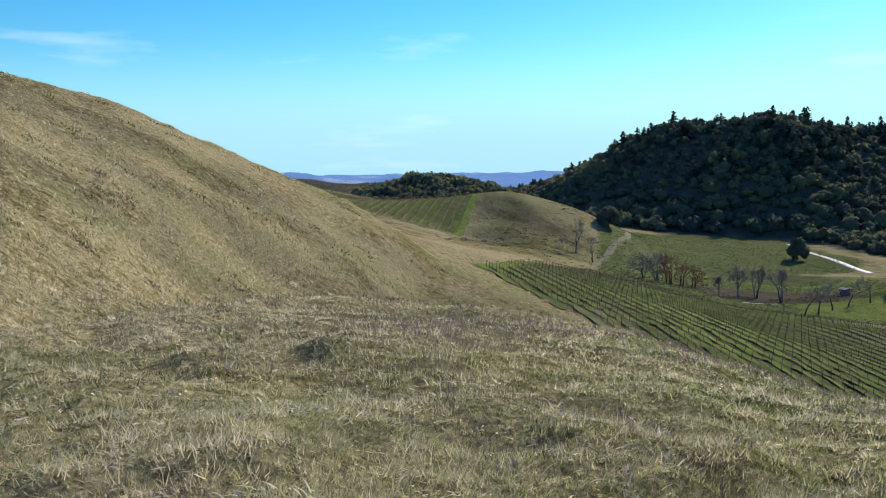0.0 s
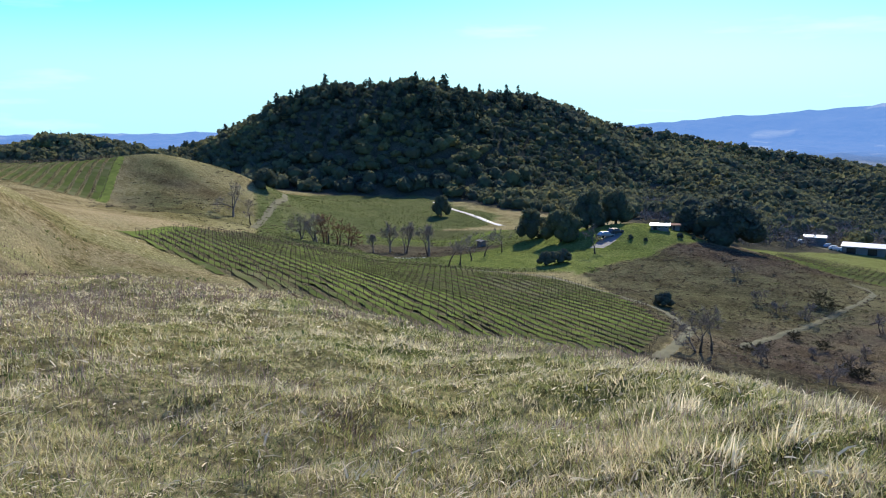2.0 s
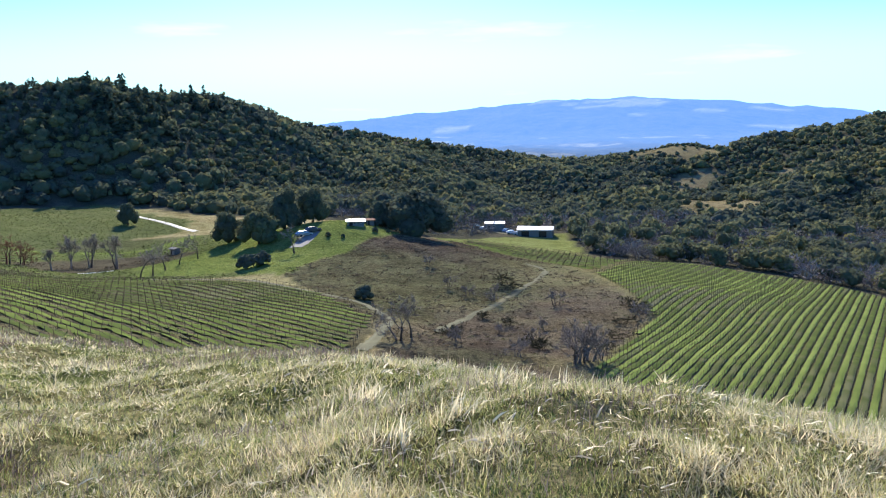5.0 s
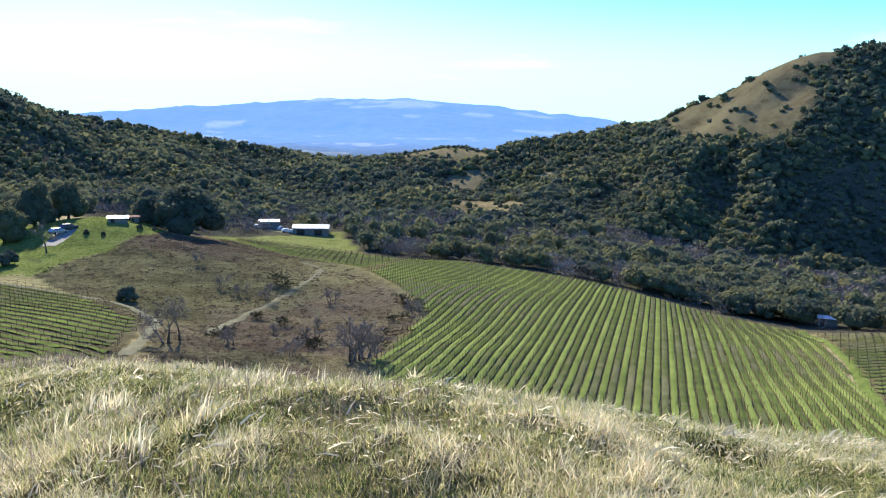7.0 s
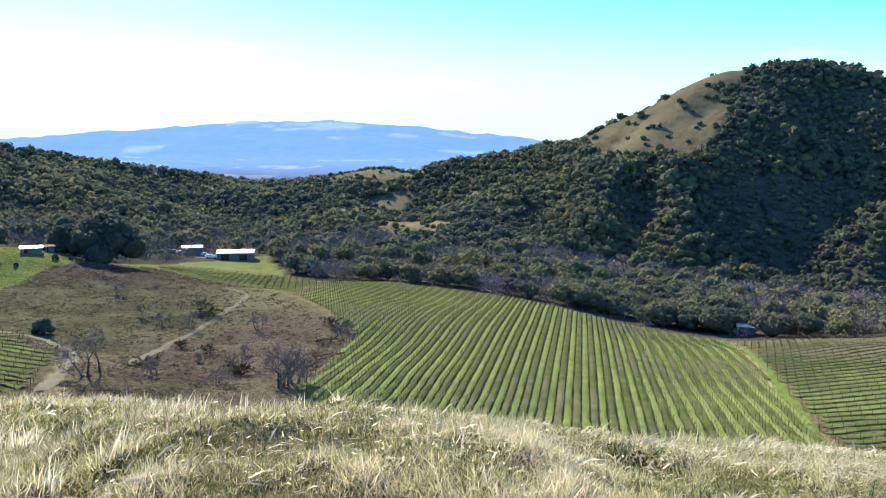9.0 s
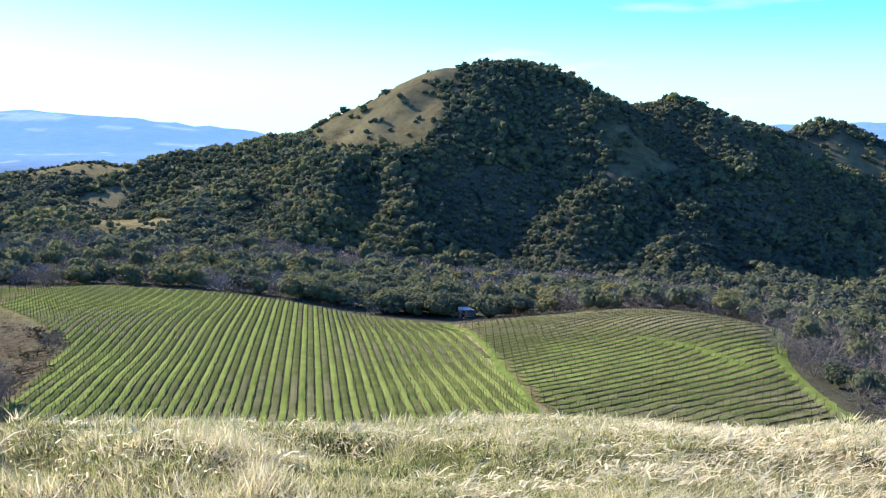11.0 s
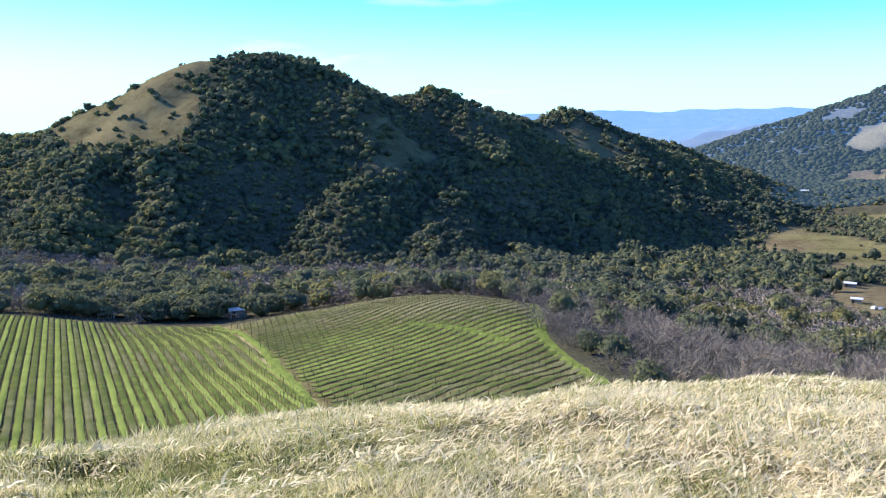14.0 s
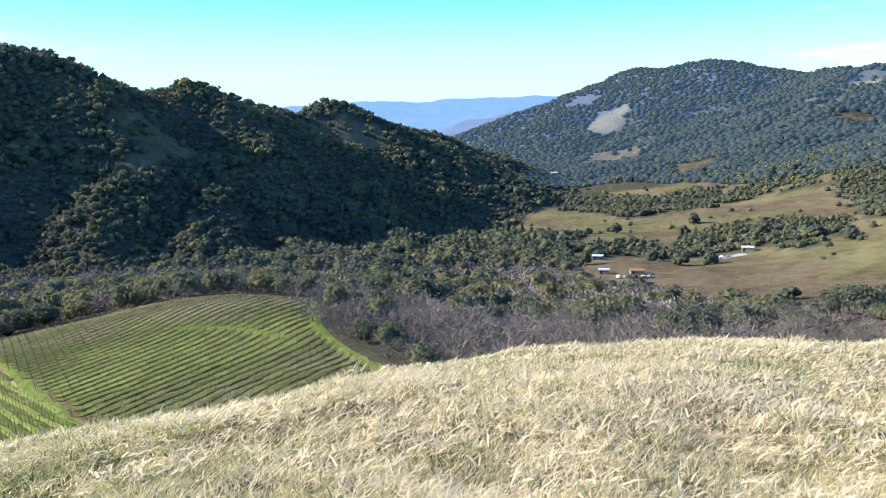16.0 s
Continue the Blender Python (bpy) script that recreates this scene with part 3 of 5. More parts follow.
def covers(x, y):
    """Weights of green, scrub, soil, and of fallen leaves under trees, which also paints self-shade on open grass."""
    r, az = np.hypot(x, y), np.degrees(np.arctan2(x, y))
    n1, n2 = vnoise(x, y, 60, 4, 51), vnoise(x, y, 14, 3, 61)
    green, scrub, soil = np.zeros(x.shape), np.zeros(x.shape), np.zeros(x.shape)
    # the hillside underfoot: green shows between the tussocks west of the brow, straw to the east
    home = 1 - smooth(r, 70, 110)
    green += home * np.clip((vnoise(x, y, 5, 3, 62) - 0.4) * 3, 0.35, 0.85) * np.interp(az, [-90, -60, -10, 20, 60], [0.6, 0.85, 1.0, 0.8, 0.1]) * np.where(az < -50, 1 - 0.45 * smooth(r, 10, 25), 1)
    scrub += home * smooth(r, 10, 28) * np.interp(az, [-90, -80, -66, -55, -20, 0, 30], [0.55, 0.6, 0.7, 0.8, 0.7, 0.3, 0.0]) * np.clip(vnoise(x, y, 7, 4, 63) * 3 - 0.8, 0, 1)
    # the west bowl
    bowl = (az < -24) & (r > 95)
    green = np.where(bowl, np.clip(n1 * 1.6 - 0.6, 0, 0.35), green)
    knoll = in_shape(x, y, [(-62, 290), (-62, 195), (-51, 215), (-50, 290), (-56, 300)], 14)
    scrub = np.where(knoll, np.clip(n2 * 2.4 - 0.5, 0, 0.95) * smooth(-np.abs(az + 57.0), -6, -1), scrub)
    for shape in (FIELD_MAIN, FIELD_YARD, FIELD_EAST, FIELD_LOWER, FIELD_UPPER):
        f = in_shape(x, y, shape)
        soil, green, scrub = np.where(f, 0.55 if shape is FIELD_MAIN else 0.4 if shape is FIELD_UPPER else 0.65, soil), np.where(f, (0.45 if shape is FIELD_MAIN else 0.35 if shape is FIELD_UPPER else 0.4) + 0.3 * n2, green), np.where(f, 0, scrub)
    fields = in_shape(x, y, FIELD_MAIN) | in_shape(x, y, FIELD_YARD) | in_shape(x, y, FIELD_LOWER) | in_shape(x, y, GREEN_KNOLL, 6)
    f = in_shape(x, y, SCRUB_KNOLL, 5) | ((az > -23.5) & (az < -3) & (r > 86) & (r < 250) & ~fields)
    scrub, green = np.where(f, 0.62 + 0.6 * n2, scrub), np.where(f, np.clip(n1 * 2.4 - 1.1, 0, 0.24), green)
    f = in_shape(x, y, GREEN_KNOLL, 6)
    green, scrub = np.where(f, 1.0, green), np.where(f, 0.0, scrub)
    f = in_shape(x, y, MEADOW_FAR, 8)
    green, soil = np.where(f, 1.0, green), np.where(f, 0.0, soil)
    flat = (az < -29) & (az > -52) & (r > 172) & (r < 285) & ~in_shape(x, y, MEADOW_FAR, 8) & ~in_shape(x, y, GREEN_KNOLL, 6)
    green, scrub = np.where(flat, np.clip(n1 * 3.2 - 0.6, 0.2, 1), green), np.where(flat, 0.7, scrub)
    f = in_shape(x, y, MARSH, 10)
    scrub, green = np.where(f, 0.95, scrub), np.where(f, 0.05, green)
    yard = (az > -19.5) & (az < -8.5) & (r > 244) & (r < 340) & ~fields
    green = np.where(yard, 0.85, green)
    east = (az > 56) & (r > 200) & (r < 1600)
    scrub, green = np.where(east, np.clip(1.6 - r / 420, 0.68, 0.9) + 0.3 * n2 - 0.1, scrub), np.where(east, np.clip(n1 * 2.4 - 1.15, 0.0, 0.28), green)
    scrub = np.where(east & (r > 960), 0.9, scrub)
    far = r > 1700
    scrub, green = np.where(far, 0.3, scrub), np.where(far, 0.15, green)
    litter_and_shade = np.clip(np.maximum(woods(x, y), woods(x * (1 + 9 / r), y * (1 + 9 / r))) * 1.2, 0, 1) * smooth(r, 85, 110)
    open_wood = (r > 390) & (r < 1300) & (az < 56)
    scrub, green = np.where(open_wood, 0.5 + 0.4 * n2, scrub), np.where(open_wood, 0.25 * n1, green)
    litter_and_shade = np.where(open_wood, np.maximum(litter_and_shade, 0.25), litter_and_shade)
    litter_and_shade = np.where((az > 56) & (r > 960), np.maximum(litter_and_shade, 0.9 * (vnoise(x, y, 150, 3, 45) < 0.71)), litter_and_shade)
    for gap in GAP_GLADES:
        g_ = in_shape(x, y, gap, 40)
        litter_and_shade, scrub, green = np.where(g_, 0.1, litter_and_shade), np.where(g_, 0.45, scrub), np.where(g_, 0.2 * n1, green)
    for shape in (FIELD_MAIN, FIELD_YARD, FIELD_EAST):
        litter_and_shade = np.where(in_shape(x, y, shape), 0, litter_and_shade)
    # self-shade of grass against the sun, painted as a dark weight on open ground
    litter_and_shade = np.where(in_shape(x, y, MEADOW_FAR, 8), 0.5, litter_and_shade)
    litter_and_shade = np.where(in_shape(x, y, FIELD_LOWER) | flat, 0.4, litter_and_shade)
    lightfields = vnoise(x * 1.0, y * 2.2, 260, 3, 71)
    slip = in_shape(x, y, SLIP, 25)
    litter_and_shade = np.where(far, np.where(slip, 0.45, np.where(((lightfields > 0.7) & (az < 30)), 0.1, 1.0)), litter_and_shade)
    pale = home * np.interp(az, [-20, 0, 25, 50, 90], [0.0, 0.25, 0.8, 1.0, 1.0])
    return np.stack([green, scrub, soil, pale], -1), litter_and_shade


AZ = np.concatenate([np.arange(-100, 95, 0.5), np.arange(95, 260, 4.0)])
RAD = np.concatenate([0.02 * 1.6 ** np.arange(0, 5), 0.25 * 1.027 ** np.arange(0, 206), 61 * 1.0145 ** np.arange(1, 221)])
ground, co = sheet("ground", AZ, RAD, M_GROUND)
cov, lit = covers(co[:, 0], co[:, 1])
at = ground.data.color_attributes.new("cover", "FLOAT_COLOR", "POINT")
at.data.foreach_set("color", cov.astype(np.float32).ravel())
float_attribute(ground.data, "litter_and_shade", lit)
ground.data.shade_smooth()
tagged(ground, "rolling winter hillsides of straw-dry grass, fresh green and brown scrub", "ground", kind="structure")
RAD_FAR = np.concatenate([[RAD[-1] - 8], RAD[-1] * 1.022 ** np.arange(0, 60)])
RAD_FAR = RAD_FAR[RAD_FAR < 4880]
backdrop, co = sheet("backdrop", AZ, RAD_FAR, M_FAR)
cov, lit = covers(co[:, 0], co[:, 1])
at = backdrop.data.color_attributes.new("cover", "FLOAT_COLOR", "POINT")
at.data.foreach_set("color", cov.astype(np.float32).ravel())
float_attribute(backdrop.data, "litter_and_shade", lit)
# painted haze: the emission grows with distance
float_attribute(backdrop.data, "haze_glow", np.where(az_of(co[:, 0], co[:, 1]) < 48, 0.9 * smooth(np.hypot(co[:, 0], co[:, 1]), 900, 2700), 0.9 * smooth(np.hypot(co[:, 0], co[:, 1]), 1000, 3600)))
backdrop.data.shade_smooth()
tagged(backdrop, "far wooded mountain ranges, blue haze put in as glow", "hills", kind="structure")


# ---- joined plants ----
def blob(n_faces_level, lumps, seed):
    """A lumpy closed core of a crown, as arrays."""
    bm = bmesh.new()
    bmesh.ops.create_icosphere(bm, subdivisions=n_faces_level, radius=1)
    r = random.Random(seed)
    for v in bm.verts:
        k = 1 + lumps * (noise.noise(v.co * 1.7 + Vector((seed, 0, 0))) + 0.4 * r.uniform(-1, 1))
        v.co *= k
    co = np.array([v.co[:] for v in bm.verts])
    fa = np.array([[v.index for v in f.verts] for f in bm.faces])
    bm.free()
    return co, fa


def leaf_shell(count, size, seed, squash=0.8, hollow=0.75):
    """Loose clumps of leaves, as bent triangles pairs, over a lumpy dome."""
    g = np.random.default_rng(seed)
    d = g.normal(size=(count, 3))
    d /= np.linalg.norm(d, axis=1)[:, None]
    d[:, 2] = np.where(d[:, 2] < -0.35, -d[:, 2], d[:, 2])
    lobes = g.normal(size=(7, 3))
    lobes /= np.linalg.norm(lobes, axis=1)[:, None]
    lump = 0.78 + 0.3 * np.max(np.clip(d @ lobes.T, 0, 1) ** 4, axis=1)
    c = d * (lump * g.uniform(hollow, 1.08, count))[:, None]
    c[:, 2] *= squash
    u = g.normal(size=(count, 3))
    u -= 0.55 * (u * d).sum(1)[:, None] * d
    u /= np.linalg.norm(u, axis=1)[:, None]
    v = np.cross(d + 0.5 * g.normal(size=(count, 3)), u)
    v /= np.linalg.norm(v, axis=1)[:, None]
    s = size * g.uniform(0.6, 1.4, (count, 1))
    co = np.stack([c - u * s - v * s * 0.5, c + u * s * 0.9 - v * s * 0.6, c + u * s * 0.5 + v * s + d * s * 0.3, c - u * s * 0.8 + v * s * 0.7], 1).reshape(-1, 3)
    fa = np.arange(count * 4).reshape(-1, 4)
    return co, np.vstack([fa[:, [0, 1, 2]], fa[:, [0, 2, 3]]])


def oak_crown(leaves, size, seed, lobes=3, core=1):
    """Lobes side by side: a dark core to each, under a ragged shell of leaf clumps."""
    g = np.random.default_rng(seed)
    cs, fs, base = [], [], 0
    for k in range(lobes):
        rad = g.uniform(0.5, 0.7) * (1.12 if k == 0 else 0.9)
        a = 2 * math.pi * (k + g.uniform(0, 0.6)) / lobes
        centre = np.array([math.cos(a) * 0.4, math.sin(a) * 0.4, g.uniform(-0.2, 0.25)])
        stretch = np.array([rad, rad, rad * g.uniform(0.8, 1.0)])
        b, fb = blob(core, 0.25, seed * 7 + k)
        lc, lf = leaf_shell(leaves // lobes, size / rad, seed * 11 + k, 1.0, 0.86)
        cs += [b * stretch * 0.74 + centre, lc * stretch + centre]
        fs += [fb + base, lf + base + len(b)]
        base += len(b) + len(lc)
    return np.vstack(cs), np.vstack(fs)


def grove_crown(leaves, size, seed, core=1):
    """One billowing crown: a knobbly closed dome, ragged with leaf clumps."""
    b, fb = blob(core, 0.2, seed * 5 + 3)
    d = b / np.linalg.norm(b, axis=1)[:, None]
    g = np.random.default_rng(seed + 900)
    knobs = g.normal(size=(9, 3))
    knobs[:, 2] = np.abs(knobs[:, 2])
    knobs /= np.linalg.norm(knobs, axis=1)[:, None]
    b = b * (0.66 + 0.4 * np.max(np.clip(d @ knobs.T, 0, 1) ** 5, axis=1))[:, None] * np.array([1, 1, g.uniform(0.75, 1.05)])
    low = b[:, 2] < -0.45
    b[low, 2] = -0.45
    lc, lf = leaf_shell(leaves, size, seed * 11 + 5, 0.9, 0.82)
    return np.vstack([b, lc]), np.vstack([fb, lf + len(b)])


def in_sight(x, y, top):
    """Which places the camera sees over all the ground between them and the shoulder."""
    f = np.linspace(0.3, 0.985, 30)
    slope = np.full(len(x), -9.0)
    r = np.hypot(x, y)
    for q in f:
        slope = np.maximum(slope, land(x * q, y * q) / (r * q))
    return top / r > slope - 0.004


def twig_crown(count, seed, thick):
    """A rounded haze of bare twigs over a few limbs."""
    g = np.random.default_rng(seed)
    d = g.normal(size=(count, 3))
    d[:, 2] = np.abs(d[:, 2]) * 0.9 - 0.1
    d /= np.linalg.norm(d, axis=1)[:, None]
    t0 = g.uniform(0.3, 0.85, (count, 1)) * (0.85 + 0.25 * vnoise(d[:, :1] * 3 + seed, d[:, 1:2] * 3 + d[:, 2:] * 2, 1.0, 2, seed))
    c0 = d * t0
    w_ = d + g.normal(size=(count, 3)) * 0.55
    w_ /= np.linalg.norm(w_, axis=1)[:, None]
    c1 = c0 + w_ * g.uniform(0.14, 0.3, (count, 1))
    side = np.cross(w_, g.normal(size=(count, 3)))
    side /= np.linalg.norm(side, axis=1)[:, None]
    w = thick * g.uniform(0.012, 0.026, (count, 1))
    co = np.stack([c0 - side * w, c0 + side * w, c1], 1).reshape(-1, 3)
    co[:, 2] = co[:, 2] * 1.0 - 0.3
    limb = []
    for k in range(6):
        a = 2 * math.pi * k / 6 + g.uniform(0, 1)
        e = np.array([math.cos(a) * 0.5, math.sin(a) * 0.5, 0.25])
        q = np.array([-math.sin(a) * 0.03, math.cos(a) * 0.03, 0])
        limb.append(np.array([(-q[0], -q[1], -0.75), (q[0], q[1], -0.75), e]))
    co = np.vstack([co] + limb)
    return co, np.arange(len(co)).reshape(-1, 3)


def fir_crown(tiers, seed):
    """Drooping sprays of needles round a pointed stem; one unit is half the height."""
    g = np.random.default_rng(seed)
    co, fa = [], []
    for k in range(tiers):
        z = -0.85 + 1.8 * k / (tiers - 1)
        rad = 0.52 * (1 - k / tiers) ** 0.8 + 0.05
        m = max(5, int(11 * (1 - k / tiers)) + 3)
        for q in range(m):
            a = 2 * math.pi * (q + g.uniform(0, 1)) / m
            rr, dz = rad * g.uniform(0.55, 1.35), g.uniform(-0.09, 0.1)
            w = 0.5 * rr * 6.3 / m + 0.03
            o = len(co)
            co += [(0, 0, z + dz + 0.16), (rr * math.cos(a) - w * math.sin(a), rr * math.sin(a) + w * math.cos(a), z + dz - 0.05),
                   (1.12 * rr * math.cos(a), 1.12 * rr * math.sin(a), z + dz - 0.1), (rr * math.cos(a) + w * math.sin(a), rr * math.sin(a) - w * math.cos(a), z + dz - 0.04)]
            fa += [(o, o + 1, o + 2), (o, o + 2, o + 3)]
    return np.array(co, float), np.array(fa)


def scatter(name, shapes, x, y, z, size, height, tint, mat, label, category):
    """One joined mesh of many plants: each takes one of the shapes, turned and stretched its own way."""
    g = np.random.default_rng(len(x))
    which, cos_, faces, tints, base = g.integers(0, len(shapes), len(x)), [], [], [], 0
    for k, (sc, sf) in enumerate(shapes):
        m = which == k
        n = int(m.sum())
        if not n:
            continue
        a = g.uniform(0, 2 * math.pi, n)[:, None]
        px = (sc[None, :, 0] * np.cos(a) - sc[None, :, 1] * np.sin(a)) * size[m][:, None] + x[m][:, None]
        py = (sc[None, :, 0] * np.sin(a) + sc[None, :, 1] * np.cos(a)) * size[m][:, None] + y[m][:, None]
        pz = sc[None, :, 2] * height[m][:, None] + z[m][:, None]
        cos_.append(np.stack([px, py, pz], -1).reshape(-1, 3))
        faces.append((sf[None] + (np.arange(n) * len(sc))[:, None, None]).reshape(-1, 3) + base)
        tints.append(np.repeat(tint[m], len(sc)))
        base += n * len(sc)
    me = bpy.data.meshes.new(name)
    mesh_fill(me, np.vstack(cos_), np.vstack(faces))
    float_attribute(me, "tint", np.concatenate(tints))
    me.materials.append(mat)
    me.shade_smooth()
    return tagged(new(name, me), label, category, kind="stuff")


def spread(az0, az1, r0, r1, step, seed):
    """Jittered places over a sector; step is the spacing in metres, growing with distance."""
    g = np.random.default_rng(seed)
    xs, ys, r = [], [], r0
    while r < r1:
        s = step(r)
        n = max(1, int(math.radians(az1 - az0) * r / s))
        a = az0 + (np.arange(n) + g.uniform(0, 1, n)) * (az1 - az0) / n
        q = r + g.uniform(-0.5, 0.5, n) * s
        px, py = polar(a, q)
        xs.append(px), ys.append(py)
        r += s * 0.95
    return np.concatenate(xs), np.concatenate(ys)


OAKS_FAR = [grove_crown(34, 0.2, s) for s in range(10)]
OAKS_NEAR = [oak_crown(160, 0.1, 20 + s, 4) for s in range(6)]
OAKS_CLOSE = [oak_crown(460, 0.07, 30 + s, 6) for s in range(4)]
OAKS_SMALL = [grove_crown(11, 0.3, 70 + s) for s in range(12)]
OAKS_TINY = [(lambda c: (c[0] * np.array([0.95, 0.95, 0.8]), c[1]))(blob(1, 0.3, 90 + s)) for s in range(5)]
TWIGS = [twig_crown(84, 40 + s, 2.1) for s in range(4)]
TWIGS_CLOSE = [twig_crown(430, 45 + s, 0.45) for s in range(4)]
FIRS = [fir_crown(9, 60 + s) for s in range(4)]

X, Y = spread(-80, 84, 100, 1250, lambda r: 4.6 + 0.005 * r if r < 430 else 2.6 + 0.0037 * r, 3)
back = np.interp(np.degrees(np.arctan2(X, Y)), [-80, -66, -59, -50, -40, -33, -25, -10, 0, 10, 30, 40, 46, 55, 60], [600, 640, 640, 560, 560, 630, 740, 860, 830, 770, 770, 860, 1000, 1160, 1300])
keep = (rng.random(len(X)) < woods(X, Y)) & (np.hypot(X, Y) < back)
X, Y = X[keep], Y[keep]
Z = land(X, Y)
# far trees hidden from the camera's view are left out
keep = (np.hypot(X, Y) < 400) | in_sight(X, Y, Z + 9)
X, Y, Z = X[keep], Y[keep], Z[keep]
RR, AA = np.hypot(X, Y), np.degrees(np.arctan2(X, Y))
kind_noise, pick = vnoise(X, Y, 45, 3, 81), rng.random(len(X))
bare = (RR < 430) & (AA > -26) & (pick < np.clip((kind_noise - 0.22) * 2.4, 0.12, 0.85)  + np.where(RR < 160, 0.05, 0))
fir = ~bare & (((AA < -33) & (AA > -51) & (Z > -14) & (pick < 0.3)) | ((AA > -58) & (AA < -51) & (RR > 500) & (pick < 0.1)) | ((AA > 2) & (RR > 430) & (RR < 640) & (Z < -8) & (pick < 0.1) & (kind_noise > 0.45)))
oak = ~bare & ~fir
S = np.where(RR > 430, 1.6 + 2.2 * rng.random(len(X)) ** 1.7, 2.4 + 2.8 * rng.random(len(X)) ** 1.5) * np.where(RR > 430, np.clip(0.35 + 1.3 * vnoise(X, Y, 38, 3, 83), 0.65, 1.3), 1.02) * np.where(RR > 800, 1.15, 1.0) * np.where((AA > 58.5) & (RR > 320), 0.8, 1.0)
near = oak & (RR < 340)
far_oak = oak & ~near
tint = np.clip(rng.normal(0.4, 0.24, len(X)) + 1.0 * (kind_noise - 0.5), 0, 1)
high = far_oak & (RR > 500)
far_oak &= ~high
for name, shapes, m in (("oak_wood", OAKS_FAR, far_oak), ("mountain_wood", OAKS_SMALL, high)):
    scatter(name, shapes, X[m], Y[m], (Z + 0.35 * S)[m], S[m] * 1.12, S[m] * rng.uniform(0.8, 1.25, m.sum()), tint[m], M_OAK, "dense dark evergreen oak wood over the hillsides", "woodland")
close = near & (RR < 190)
near &= ~close
scatter("oak_belt", OAKS_NEAR, X[near], Y[near], (Z + 0.7 * S)[near], S[near], S[near] * rng.uniform(0.85, 1.2, near.sum()), np.clip(tint + 0.2, 0, 1)[near], M_OAK, "belt of olive-green oaks along the creek", "trees")
scatter("oak_copse", OAKS_CLOSE, X[close], Y[close], (Z + 0.6 * S)[close], S[close] * 0.74, S[close] * 0.92 * rng.uniform(0.75, 1.05, close.sum()), np.clip(tint - 0.08, 0, 0.55)[close], M_OAK, "copse of olive-green oaks beside the vineyard", "trees")
thicket = bare & (RR < 200)
bare &= ~thicket
scatter("bare_belt", TWIGS, X[bare], Y[bare], (Z + 0.55 * S)[bare], (S * 1.15)[bare], (S * 1.05)[bare], tint[bare], M_BARE, "leafless grey-brown trees along the creek", "trees")
scatter("bare_thicket", TWIGS_CLOSE, X[thicket], Y[thicket], (Z + 0.5 * S)[thicket], S[thicket], (S * 0.9)[thicket], (tint * 0.75)[thicket], M_BARE, "leafless mauve-grey thicket beside the vineyard", "trees")
scatter("fir_wood", FIRS, X[fir], Y[fir], (Z + 1.0 * S)[fir], (S * 1.55)[fir], (S * rng.uniform(0.8, 1.6, len(S)))[fir], tint[fir], M_FIR, "dark pointed firs among the oaks", "trees")
# the front of the creek belt, tall along the vineyards' far edge
g = np.random.default_rng(303)
A_ = np.concatenate([np.arange(-8.4, 41.5, 0.62) + g.uniform(-0.3, 0.3, len(np.arange(-8.4, 41.5, 0.62))) for _ in range(2)])
R_ = np.interp(A_, [-8.8, -6, 0, 8, 15, 21, 28, 35, 41, 42.5], [262, 244, 229, 221, 210, 203, 209, 199, 180, 150]) + np.repeat([1.0, 7.0], len(A_) // 2) + g.uniform(0, 3.5, len(A_))
X, Y = polar(A_, R_)
S = g.uniform(2.6, 4.4, len(X)) * np.where(A_ > 24, 0.8, 1.0)
ok = g.random(len(X)) < np.where((A_ > 20.5) & (A_ < 23.5), 0.0, 0.85)
leafless = vnoise(X, Y, 30, 2, 307) + g.normal(0, 0.12, len(X)) > 0.5
for name, shapes, m, mat, label in (("rim_oaks", OAKS_NEAR, ok & ~leafless, M_OAK, "rounded olive oaks at the vineyard's far edge"), ("rim_bare_trees", TWIGS_CLOSE, ok & leafless, M_BARE, "rounded grey leafless trees at the vineyard's far edge")):
    scatter(name, shapes, X[m], Y[m], (land(X, Y) + 0.72 * S)[m], S[m], S[m] * g.uniform(0.85, 1.15, m.sum()), np.clip(g.normal(0.5, 0.2, m.sum()), 0, 1), mat, label, "trees")
# the range beyond the east valley
X, Y = spread(44, 82, 900, 2300, lambda r: 4.6 + 0.003 * r, 4)
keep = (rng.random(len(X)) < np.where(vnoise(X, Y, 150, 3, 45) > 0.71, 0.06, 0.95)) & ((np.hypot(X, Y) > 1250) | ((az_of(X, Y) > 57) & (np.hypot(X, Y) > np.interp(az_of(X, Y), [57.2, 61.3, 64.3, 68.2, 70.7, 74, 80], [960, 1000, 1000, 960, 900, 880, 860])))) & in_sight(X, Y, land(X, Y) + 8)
keep &= ~in_shape(X, Y, SLIP, 25)
X, Y = X[keep], Y[keep]
S = rng.uniform(4.2, 6.8, len(X)) * np.interp(np.hypot(X, Y), [900, 1500], [0.75, 1.1])
scatter("range_wood", OAKS_TINY, X, Y, land(X, Y) + 0.3 * S, S, S * 0.9, rng.uniform(0, 0.7, len(X)), M_HAZE_GLOW, "far woods on the mountain flank, haze put in as glow", "woodland")


# ---- scrub and brush ----
def tuft_shape(count, seed, up=0.6):
    g = np.random.default_rng(seed)
    d = g.normal(size=(count, 3))
    d[:, 2] = np.abs(d[:, 2]) * up + 0.1
    d /= np.linalg.norm(d, axis=1)[:, None]
    side = np.cross(d, g.normal(size=(count, 3)))
    side /= np.linalg.norm(side, axis=1)[:, None]
    c = d * g.uniform(0.2, 0.6, (count, 1))
    w = g.uniform(0.1, 0.22, (count, 1))
